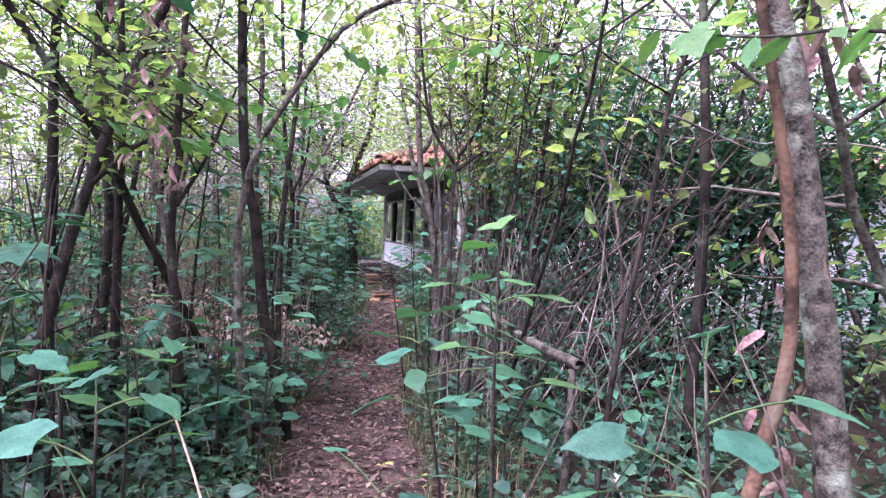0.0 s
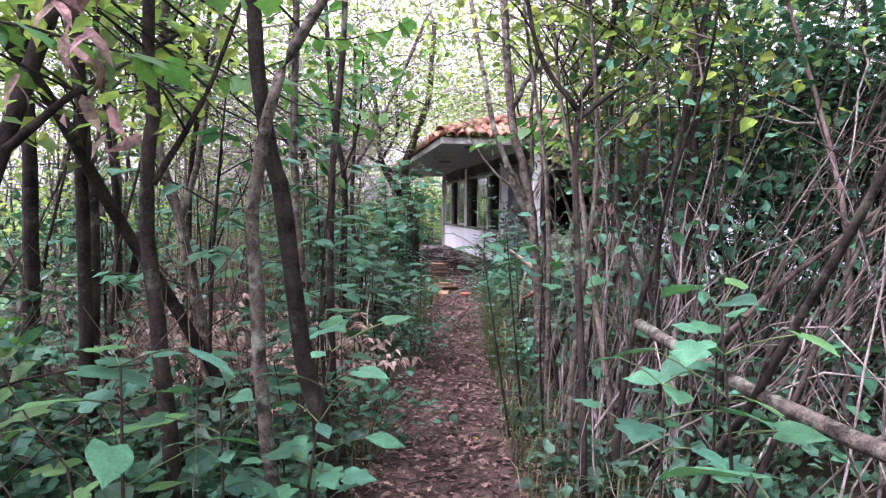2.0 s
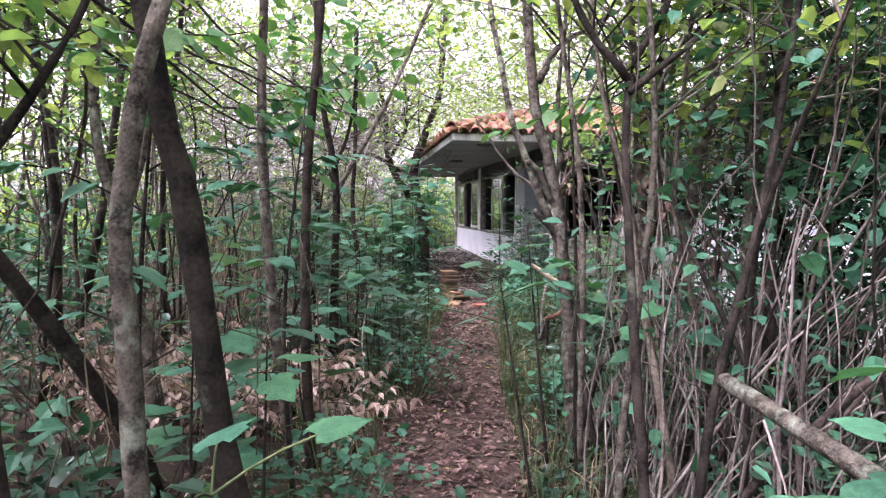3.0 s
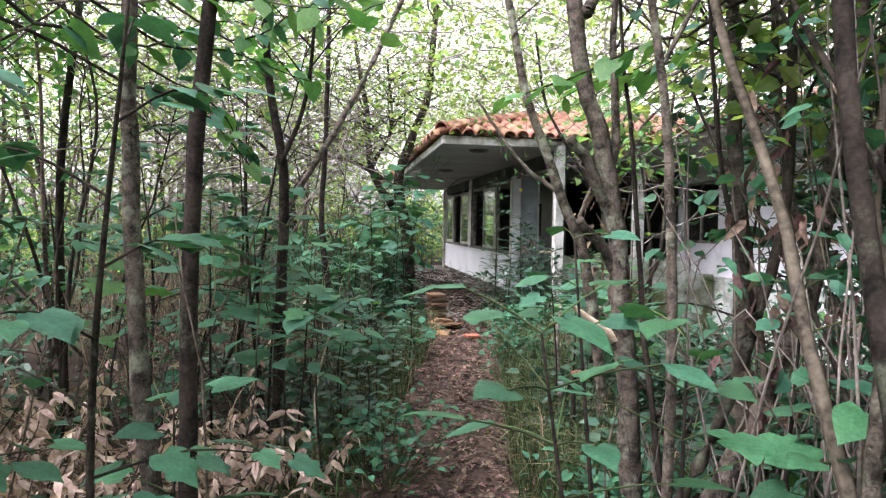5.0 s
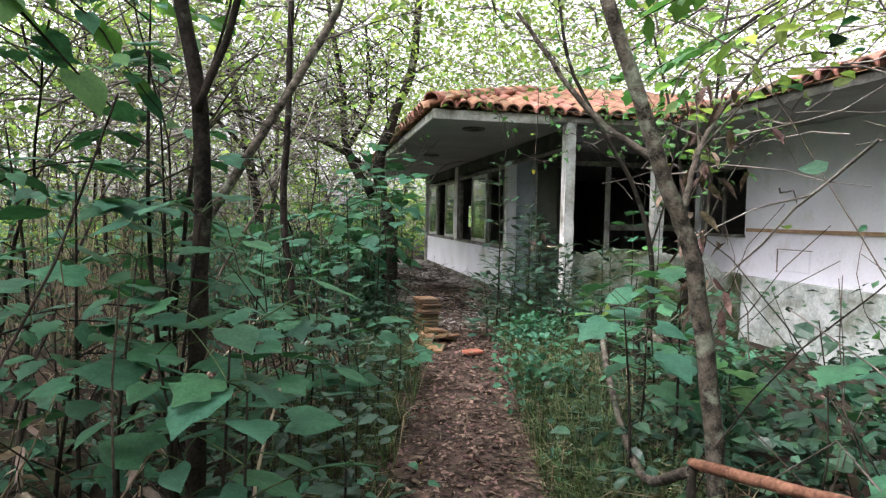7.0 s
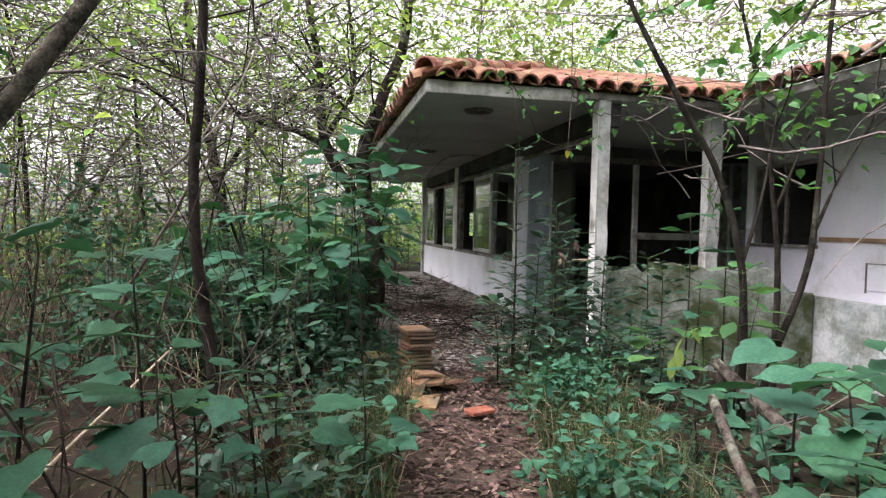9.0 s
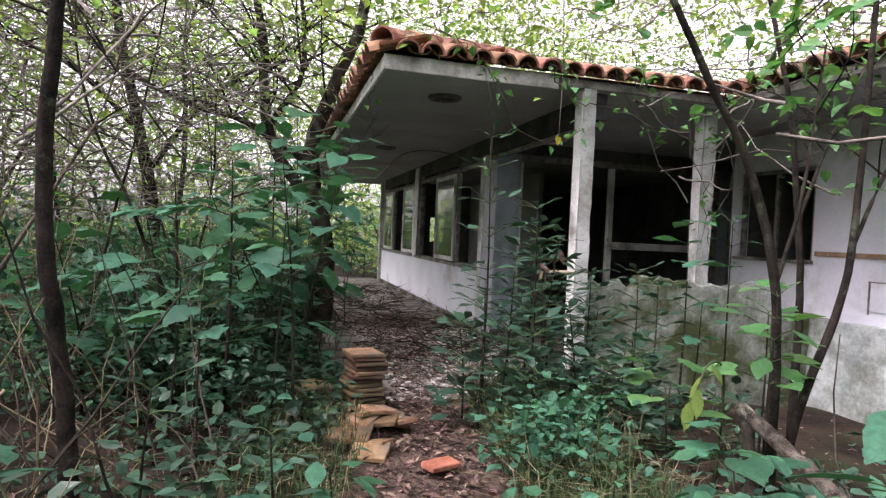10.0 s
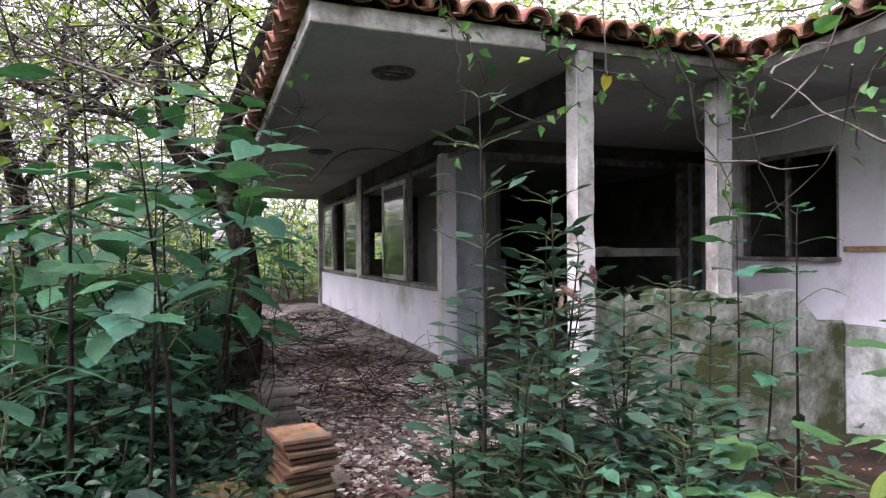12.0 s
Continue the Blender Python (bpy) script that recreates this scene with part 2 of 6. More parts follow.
def small_leaves(pos, along, length, width, g, droop=0.4):
    """Many simple folded leaves at once: five vertices and two faces each."""
    n = len(pos)
    along = along / (np.linalg.norm(along, axis=1)[:, None] + 1e-9)
    side = np.cross(along, np.array([0, 0, 1.0]) + g.normal(0, droop, (n, 3)))
    side /= np.linalg.norm(side, axis=1)[:, None] + 1e-9
    up = np.cross(side, along)
    L = np.broadcast_to(length, (n,))[:, None]
    W = np.broadcast_to(width, (n,))[:, None]
    v = np.stack([pos, pos + along * L * 0.4 + side * W * 0.5 + up * W * 0.12, pos + along * L * 0.5 - up * W * 0.06,
                  pos + along * L * 0.4 - side * W * 0.5 + up * W * 0.12, pos + along * L - up * L * 0.15], 1).reshape(-1, 3)
    b = np.arange(n)[:, None] * 5
    f = np.concatenate([b + np.array([[0, 1, 4, 2]]), b + np.array([[0, 2, 4, 3]])], 1).reshape(-1, 4)
    return v, f


def ovate_leaves(pos, along, length, width, g, droop=0.4):
    """Rounder leaves for nearer growth: eight vertices and four faces each."""
    n = len(pos)
    along = along / (np.linalg.norm(along, axis=1)[:, None] + 1e-9)
    side = np.cross(along, np.array([0, 0, 1.0]) + g.normal(0, droop, (n, 3)))
    side /= np.linalg.norm(side, axis=1)[:, None] + 1e-9
    up = np.cross(side, along)
    L = np.broadcast_to(length, (n,))[:, None]
    W = np.broadcast_to(width, (n,))[:, None]
    v = np.stack([pos, pos + along * L * 0.14 + side * W * 0.42 + up * W * 0.08, pos + along * L * 0.55 + side * W * 0.46 + up * W * 0.06, pos + along * L - up * L * 0.2,
                  pos + along * L * 0.55 - side * W * 0.46 + up * W * 0.06, pos + along * L * 0.14 - side * W * 0.42 + up * W * 0.08,
                  pos + along * L * 0.28 - up * W * 0.05, pos + along * L * 0.62 - up * W * 0.1], 1).reshape(-1, 3)
    b = np.arange(n)[:, None] * 8
    f = np.concatenate([b + [[0, 1, 6, 5]], b + [[1, 2, 7, 6]], b + [[5, 6, 7, 4]], b + [[2, 3, 4, 7]]], 1).reshape(-1, 4)
    return v, f


def random_ways(n, g, lift=0.0):
    d = g.normal(size=(n, 3))
    d[:, 2] = d[:, 2] * 0.45 + lift
    return d


def big_leaf_mesh(name, material, length, width, shape, seed):
    """One broad leaf with a folded midrib, a notched base, a drooping tip and a slightly toothed edge."""
    g = np.random.default_rng(seed)
    rows = 9
    s = np.linspace(0, 1, rows)
    if shape == "heart":
        half = np.array([0.34, 0.46, 0.5, 0.48, 0.42, 0.33, 0.22, 0.1, 0.004])
        back = np.array([-0.14, -0.05, 0, 0, 0, 0, 0, 0, 0])
    elif shape == "lance":
        half = np.array([0.03, 0.2, 0.36, 0.46, 0.5, 0.44, 0.32, 0.15, 0.004])
        back = np.zeros(rows)
    else:
        half = np.array([0.3, 0.48, 0.52, 0.36, 0.5, 0.4, 0.2, 0.12, 0.004])
        back = np.array([-0.1, -0.04, 0, 0.03, 0.06, 0.02, 0, 0, 0])
    v = []
    for i in range(rows):
        z = -0.22 * s[i] ** 2 * length
        for k, e in ((-1, 1.0), (-0.5, 0.5), (0, 0), (0.5, 0.5), (1, 1.0)):
            wob = g.normal(0, 0.014) * length * e
            v.append((k * half[i] * width + wob * 0.5, (s[i] + back[i] * e) * length + wob * 0.5, z + (0.16 * abs(k) - 0.14 * k * k) * width + wob * 0.6))
    f = [(i * 5 + j, i * 5 + j + 1, (i + 1) * 5 + j + 1, (i + 1) * 5 + j) for i in range(rows - 1) for j in range(4)]
    return Geo().add(v, f).mesh(name, material)


# ---- the lie of the land ----
TRAIL = np.array([(-4.1, -24), (-3.95, -19), (-3.75, -15), (-3.35, -11.5), (-2.9, -9), (-2.4, -6.9), (-1.95, -5.2), (-1.6, -3.3), (-1.1, 0), (-1.0, 9.0)])


def off_trail(x, y):
    """Signed distance from the footpath, positive to the east."""
    return x - np.interp(y, TRAIL[:, 1], TRAIL[:, 0])


def free_way(p, wide=0.8, high=2.35):
    """True for points that stay clear of the footpath's open space."""
    return ~((np.abs(off_trail(p[..., 0], p[..., 1])) < wide) & (p[..., 2] < high) & (p[..., 1] < -3.6))


def in_house(x, y, m=0.15):
    return (((x > -2.05 - m) & (y > -3.2 - m)) | ((x > 1.35 - m) & (y > -8.1 - m)) | ((x > -0.4) & (y > -3.5))) & (y < 9.8 + m) & (x < 10 + m)


def ground_z(x, y):
    d = np.abs(off_trail(x, y))
    rise = 0.06 * np.clip(d - 0.45, 0, 1.0)
    wob = 0.03 * np.sin(x * 2.3 + 1.3 * np.sin(y * 1.7)) * np.cos(y * 1.9 + x) + 0.012 * np.sin(x * 9 + y * 7)
    keep = np.clip((d - 0.2) / 0.8, 0.25, 1)
    fall = -0.35 * np.clip((x + 0.2) / 2.0, 0, 1) * np.clip((-y - 2.0) / 1.0, 0, 1)
    return (rise + wob * keep) * np.where((x > -2.1) & (y > -3.0), 0.0, 1.0) + fall - np.where((x > -2.1) & (y > -3.0), 0.03, 0)


def build_ground():
    xs = np.concatenate([np.linspace(-300, -30, 10), np.arange(-24, -8, 1.0), np.arange(-8, 4, 0.12), np.arange(4, 30, 1.5), np.linspace(40, 300, 10)])
    ys = np.concatenate([np.linspace(-300, -40, 10), np.arange(-30, -19, 1.0), np.arange(-19, 1, 0.12), np.arange(1, 30, 1.2), np.linspace(40, 300, 10)])
    X, Y = np.meshgrid(xs, ys, indexing="ij")
    Z = ground_z(X, Y)
    i, j = np.meshgrid(np.arange(len(xs) - 1), np.arange(len(ys) - 1), indexing="ij")
    w = len(ys)
    f = np.stack([i * w + j, (i + 1) * w + j, (i + 1) * w + j + 1, i * w + j + 1], -1).reshape(-1, 4)
    me = Geo().add(np.stack([X, Y, Z], -1).reshape(-1, 3), f).mesh("ground", M_SOIL)
    me.materials.append(M_PATH)
    cx, cy = X[:-1, :-1].ravel() + 0.06, Y[:-1, :-1].ravel() + 0.06
    edge = 0.5 + 0.1 * np.sin(cy * 3.1) + 0.07 * np.sin(cy * 7.7 + cx * 3)
    me.polygons.foreach_set("material_index", ((np.abs(off_trail(cx, cy)) < edge) & (cy < -2.5)).astype(int))
    tagged(new("ground", me), "dark forest soil with a trodden brown footpath", "ground", kind="structure")


build_ground()


# ---- the house ----
EAVE = 2.72
SLOPE = math.tan(radians(17))


def build_walls():
    solid("wall_west", "white-painted low wall under the strip of windows", "wall", M_WHITE, ((0, 0.0, -0.3), (0.16, 7.95, 0.82)), kind="structure")
    # Band and inner walls take the plaster tone darkened for indoor shade.
    solid("wall_west_head", "plaster band above the strip windows, coloured dark for shade", "wall", M_INSIDE, ((0.02, -3.05, 2.42), (0.14, 7.95, 2.66)), kind="structure")
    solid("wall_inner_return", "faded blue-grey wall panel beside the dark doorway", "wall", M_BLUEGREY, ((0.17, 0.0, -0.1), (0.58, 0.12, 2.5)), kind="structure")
    solid("wall_veranda_back", "plaster above the open doorway, coloured dark for shade", "wall", M_INSIDE, ((0.17, 0.0, 2.5), (5.19, 0.12, 2.66)), kind="structure")
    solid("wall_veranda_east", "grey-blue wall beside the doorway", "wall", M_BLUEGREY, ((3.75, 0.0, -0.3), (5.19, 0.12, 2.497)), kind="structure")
    solid("wall_room_east", "inner wall of the empty room, coloured dark for its gloom", "wall", M_INSIDE, ((5.2, -2.7, -0.3), (5.35, 8.1, 2.66)), kind="structure")
    solid("wall_room_north", "inner wall coloured dark for gloom, with a broken window hole", "wall", M_INSIDE, ((0.17, 7.95, -0.3), (1.3, 8.1, 2.66)), ((1.3, 7.95, -0.3), (1.65, 8.1, 1.1)),
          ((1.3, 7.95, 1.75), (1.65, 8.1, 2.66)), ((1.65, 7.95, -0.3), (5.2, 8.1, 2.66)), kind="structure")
    solid("wall_room_divider", "pale inner partition with a dark doorway", "wall", M_CEIL, ((2.4, 3.4, -0.3), (2.5, 5.2, 2.66)), ((2.4, 6.2, -0.3), (2.5, 7.9, 2.66)),
          ((2.4, 5.2, 2.1), (2.5, 6.2, 2.66)), kind="structure")
    # the east wing: a white wall with one window, a brown trim board and a stained plinth
    solid("wall_wing", "white-painted wing wall, stained, with one window hole", "wall", M_WHITE,
          ((2.8, -7.1, 0.6), (2.95, -2.85, 1.2)), ((2.8, -7.1, 1.2), (2.95, -2.85, 2.66)), ((2.8, -2.85, 0.6), (2.95, -1.75, 1.2)),
          ((2.8, -2.85, 2.24), (2.95, -1.75, 2.66)), ((2.8, -1.75, 0.6), (2.95, -1.62, 2.66)), kind="structure", bevel=0.0)
    # Added wall: closes the wing room so its window hole stays dark.
    solid("wall_wing_north", "added closing wall that keeps the wing room dark", "wall", M_INSIDE, ((2.952, -1.75, -0.3), (9.0, -1.63, 2.655)), kind="structure")
    solid("wall_wing_south", "white-painted end wall of the wing", "wall", M_WHITE, ((2.95, -7.1, 0.6), (9.0, -6.95, 2.66)), kind="structure")
    solid("wall_wing_plinth", "pale stained concrete plinth of the wing", "wall", M_PALEPLINTH, ((2.68, -7.2, -0.8), (9.0, -7.0, 0.62)), ((2.68, -7.0, -0.8), (2.94, -1.64, 0.62)), kind="structure")
    solid("trim_board", "thin brown trim board along the white wall", "trim", M_STRIPE, ((2.775, -7.08, 1.26), (2.798, -2.9, 1.31)), kind="structure", bevel=0.003)
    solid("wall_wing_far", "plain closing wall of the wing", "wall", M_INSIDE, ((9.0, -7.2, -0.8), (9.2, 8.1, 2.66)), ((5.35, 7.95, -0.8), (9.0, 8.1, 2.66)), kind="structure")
    solid("floor", "bare dark concrete floor of the empty rooms", "floor", M_CONCRETE, ((0.17, 0.0, -0.2), (9.0, 7.95, 0.0)), ((0.17, -2.78, -0.2), (2.66, 0.0, -0.004)), ((2.66, -1.61, -0.2), (5.19, 0.0, -0.004)), ((2.96, -6.9, -0.2), (9.0, -1.76, -0.002)), kind="structure", bevel=0)
    solid("porch_floor", "cracked concrete porch slab covered with debris", "floor", M_CONCRETE, ((-1.75, -3.0, -0.25), (-0.004, 9.0, 0.0)), kind="structure", bevel=0.02)
    solid("trim_base", "grey kerb along the foot of the white wall", "trim", M_CONCRETE, ((-0.05, 0.0, 0.0), (-0.003, 7.9, 0.07)), kind="structure")


def build_parapet():
    """The broken mossy parapet between the porch posts: its top edge is uneven."""
    bm = bmesh.new()
    xs = [-0.05 + i * 0.045 for i in range(61)]
    rng = random.Random(3)
    rows = []
    for x in xs:
        if x < 0.42:
            top = 0.93 + 0.02 * math.sin(x * 20)
        elif x < 0.62:
            top = 0.93 - 0.9 * min(x - 0.42, 0.62 - x) * 0.9
        elif x < 2.05:
            top = 0.96 + 0.04 * math.sin(x * 3) + 0.015 * math.sin(x * 23)
        else:
            top = 0.96 - 0.3 * min(1, (x - 2.05) / 0.3)
        top += rng.uniform(-0.012, 0.012)
        rows.append([bm.verts.new((x, y, z)) for y, z in ((-3.0, -0.75), (-3.0, 0.2), (-3.0, top - 0.02), (-2.98, top), (-2.86, top - 0.01), (-2.84, top - 0.03), (-2.84, -0.3))])
    for a, b in zip(rows, rows[1:]):
        for k in range(6):
            bm.faces.new((a[k], b[k], b[k + 1], a[k + 1]))
    bm.faces.new(rows[0])
    bm.faces.new(rows[-1][::-1])
    me = bpy.data.meshes.new("wall_parapet")
    bm.to_mesh(me)
    bm.free()
    me.materials.append(M_PLINTH)
    tagged(new("wall_parapet", me), "broken concrete parapet streaked with green moss", "wall", kind="structure")


def worn_post(name, label, x, y, z0, z1, w, d, material, lean=0.0, stick=False):
    bm = bmesh.new()
    rng = random.Random(int(x * 100) + 5)
    rows = []
    n = 26
    for i in range(n + 1):
        z = z0 + (z1 - z0) * i / n
        o = lean * i / n
        c = []
        for sx, sy in ((-1, -1), (-0.8, -1.0), (0.8, -1.0), (1, -1), (1, 1), (-1, 1)):
            j = rng.uniform(-0.005, 0.003)
            c.append(bm.verts.new((x + o + sx * (w / 2 + j), y + sy * (d / 2 + (j if sy < 0 else 0)), z)))
        rows.append(c)
    for a, b in zip(rows, rows[1:]):
        for k in range(6):
            bm.faces.new((a[k], a[(k + 1) % 6], b[(k + 1) % 6], b[k]))
    bm.faces.new(rows[-1])
    bm.faces.new(rows[0][::-1])
    ob = thing(name, label, "post", "porch posts")
    part("shaft", bm, material, ob)
    part("edge_board", boxes(((x - w / 2 - 0.016, y - d / 2 - 0.004, z0), (x - w / 2 - 0.003, y + d / 2, z1 - 0.03))), M_OLDWHITE, ob, "narrow white edge board")
    if stick:
        part("nailed_stick", boxes(((x - w / 2 - 0.24, y - 0.03, 1.0), (x - w / 2 - 0.018, y - 0.01, 1.03))), M_SPLIT, ob, "short pale stick nailed to the post")
    return ob


def window_unit(name, label, y0, y1, z0, z1, lites, open_ones, x=0.08):
    """A strip window in the west wall: sill, outer frame, mullions, sashes and the panes that are left."""
    ob = thing(name, label, "window", "strip windows", "structure")
    part("window_sill", boxes(((x - 0.13, y0, z0 - 0.03), (x + 0.08, y1, z0 + 0.02))), M_FRAME, ob, "weathered grey sill board")
    part("window_frame", boxes(((x - 0.04, y0, z0 + 0.022), (x + 0.04, y0 + 0.06, z1)), ((x - 0.04, y1 - 0.06, z0 + 0.022), (x + 0.04, y1, z1)),
                               ((x - 0.041, y0 + 0.06, z1 - 0.06), (x + 0.041, y1 - 0.06, z1))), M_FRAME, ob)
    step = (y1 - y0 - 0.12) / lites
    for i in range(lites):
        a, b = y0 + 0.06 + i * step, y0 + 0.06 + (i + 1) * step
        if i:
            part("mullion", boxes(((x - 0.035, a - 0.025, z0 + 0.022), (x + 0.035, a + 0.025, z1 - 0.06))), M_FRAME, ob)
        if i in open_ones:
            continue
        sash = part("sash", boxes(((x - 0.07, a + 0.028, z0 + 0.03), (x - 0.036, a + 0.09, z1 - 0.065)), ((x - 0.07, b - 0.09, z0 + 0.03), (x - 0.036, b - 0.028, z1 - 0.065)),
                                  ((x - 0.071, a + 0.09, z0 + 0.03), (x - 0.037, b - 0.09, z0 + 0.1)), ((x - 0.071, a + 0.09, z1 - 0.13), (x - 0.037, b - 0.09, z1 - 0.065))), M_OLDWHITE, ob, "old white sash")
        pane = part("pane", boxes(((x - 0.056, a + 0.09, z0 + 0.1), (x - 0.052, b - 0.09, z1 - 0.13)), bevel=0), glass, sash)
        pane.visible_shadow = False
    for i in range(lites + 1):
        a = min(max(y0 + i * step, y0 + 0.03), y1 - 0.03)
        part("transom_stub", boxes(((x - 0.03, a - 0.02, z1 + 0.002), (x + 0.03, a + 0.02, 2.419))), M_FRAME, ob)
    return ob


def tile_mesh(name, material, r=0.1, length=0.42, up=True):
    """A half-round clay tile, thick, tapered, lying along +y from its lower end."""
    v, f = [], []
    n = 7
    for k, (y, rr) in enumerate(((0, r), (length, r * 0.82))):
        for th in (0, 0.016):
            for i in range(n + 1):
                a = math.pi * i / n
                q = rr - th
                v.append((math.cos(a) * q, y, math.sin(a) * q * (1 if up else -0.55)))
    w = n + 1
    for i in range(n):
        f += [(i, i + 1, 2 * w + i + 1, 2 * w + i), (w + i + 1, w + i, 3 * w + i, 3 * w + i + 1), (i + 1, i, w + i, w + i + 1), (2 * w + i, 2 * w + i + 1, 3 * w + i + 1, 3 * w + i)]
    f += [(0, 2 * w, 3 * w, w), (n, w + n, 3 * w + n, 2 * w + n)]
    return Geo().add(v, f).mesh(name, material, False)


def roof_face(parent, origin, along, up, length, depth, trim0, trim1, single, rng):
    """Tiles on one slope: along is the eave's way, up the way uphill in plan; trim0 and trim1 move the ends per metre uphill."""
    pitch = 0.205
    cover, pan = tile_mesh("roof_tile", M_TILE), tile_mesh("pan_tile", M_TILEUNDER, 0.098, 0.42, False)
    cv = np.empty(len(cover.vertices) * 3)
    cover.vertices.foreach_get("co", cv)
    cv = cv.reshape(-1, 3)
    cf = np.array([p.vertices[:] for p in cover.polygons])
    pv = np.empty(len(pan.vertices) * 3)
    pan.vertices.foreach_get("co", pv)
    pv = pv.reshape(-1, 3)
    pf = np.array([p.vertices[:] for p in pan.polygons])
    a, u = Vector((*along, 0)), Vector((*up, 0))
    rise = Vector((u.x, u.y, SLOPE)).normalized()
    nrm = a.cross(rise)
    if nrm.z < 0:
        nrm = -nrm
    rest, pans = Geo(), Geo()
    rows = int(depth / 0.345)
    for j in range(rows):
        d = j * 0.345
        for i in range(int(length / pitch) + int(rows * 2) + 2):
            s = i * pitch - rows * pitch * 1.0
            if s < trim0 * d + 0.05 or s > length + trim1 * d - 0.05:
                continue
            base = Vector(origin) + a * s + u * d + Vector((0, 0, SLOPE * d)) + nrm * (0.02 + 0.012 * rng.random())
            t = rng.uniform(-0.05, 0.05)
            yy = (rise + a * t).normalized()
            xx = yy.cross(nrm).normalized()
            mm = Matrix((xx, yy, xx.cross(yy))).transposed().to_4x4()
            lift = Matrix.Rotation(radians(rng.uniform(1.5, 4.5)), 4, 'X')
            m = Matrix.Translation(base - yy * (0.07 + rng.uniform(0, 0.03) if j == 0 else rng.uniform(-0.02, 0.03))) @ mm @ lift
            if single:
                put_mesh("roof_tile", cover, parent, "", m)
            else:
                k = np.array(m)
                rest.add(cv @ k[:3, :3].T + k[:3, 3], cf)
            k = np.array(Matrix.Translation(base + a * pitch * 0.5 + nrm * 0.035 - yy * 0.02) @ mm)
            pans.add(pv @ k[:3, :3].T + k[:3, 3], pf)
    if rest.n:
        tagged(put_mesh("roof_tiles", rest.mesh("roof_tiles", M_TILE, False), parent), kind="stuff")
    tagged(put_mesh("pan_tiles", pans.mesh("pan_tiles", M_TILEUNDER, False), parent), kind="stuff")


def build_roof():
    roof = thing("roof", "old terracotta barrel-tile roof with moss and ivy", "roof", kind="structure")
    top = 3.6
    # closed deck under the tiles: west wing and east wing, hipped
    def deck(name, x0, y0, x1, y1):
        h = EAVE + SLOPE * top
        g = Geo()
        v = [(x0, y0, EAVE), (x1, y0, EAVE), (x1, y1, EAVE), (x0, y1, EAVE), (x0 + top, y0 + top, h), (x1 - top, y0 + top, h), (x1 - top, y1 - top, h), (x0 + top, y1 - top, h)]
        g.add(v, [(0, 1, 5, 4), (1, 2, 6, 5), (2, 3, 7, 6), (3, 0, 4, 7), (4, 5, 6, 7)])
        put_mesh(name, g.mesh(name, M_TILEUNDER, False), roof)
    deck("deck", -1.97, -3.18, 9.4, 9.6)
    deck("deck", 1.36, -8.0, 9.8, 9.5)
    rng = random.Random(5)
    roof_face(roof, (-2.0, -3.22, EAVE + 0.02), (1, 0), (0, 1), 3.35, 3.2, 1.0, 1.0, True, rng)
    roof_face(roof, (-2.0, 9.6, EAVE + 0.02), (0, -1), (1, 0), 12.8, 1.4, 1.0, -1.0, False, rng)
    roof_face(roof, (1.33, -3.2, EAVE + 0.02), (0, -1), (1, 0), 4.85, 2.4, -1.0, -1.0, False, rng)
    roof_face(roof, (1.33, -8.03, EAVE + 0.02), (1, 0), (0, 1), 7.0, 1.8, 1.0, -1.0, False, rng)
    # hip ridge caps
    cap = tile_mesh("ridge_tile", M_TILE, 0.12, 0.42)
    for ox, oy in ((-2.02, -3.24), (1.31, -8.05)):
        for i in range(8):
            d = 0.02 + i * 0.26
            yy = Vector((1, 1, SLOPE)).normalized()
            xx = yy.cross(Vector((0, 0, 1))).normalized()
            m = Matrix.Translation((ox + d, oy + d, EAVE + 0.1 + SLOPE * d)) @ Matrix((xx, yy, xx.cross(yy))).transposed().to_4x4()
            put_mesh("ridge_tile", cap, roof, "", m)
    solid("fascia", "chipped white eave board under the tiles", "eave board", M_OLDWHITE,
          ((-1.97, -3.18, 2.62), (-0.42, -3.15, 2.745)), ((-1.97, -3.15, 2.622), (-1.94, 9.5, 2.74)), kind="structure")
    solid("fascia_broken", "rotten eave board hanging at the porch front", "eave board", M_FRAME,
          ((-0.42, -3.17, 2.66), (1.36, -3.13, 2.735)), ((1.37, -7.9, 2.64), (1.4, -3.2, 2.73)), ((1.4, -7.98, 2.64), (9.0, -7.95, 2.73)), kind="structure")
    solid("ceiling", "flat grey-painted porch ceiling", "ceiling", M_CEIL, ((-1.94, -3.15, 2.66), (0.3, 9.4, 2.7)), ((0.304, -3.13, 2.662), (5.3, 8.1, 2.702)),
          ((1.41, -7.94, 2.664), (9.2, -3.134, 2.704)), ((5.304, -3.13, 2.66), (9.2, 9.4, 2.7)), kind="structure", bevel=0)


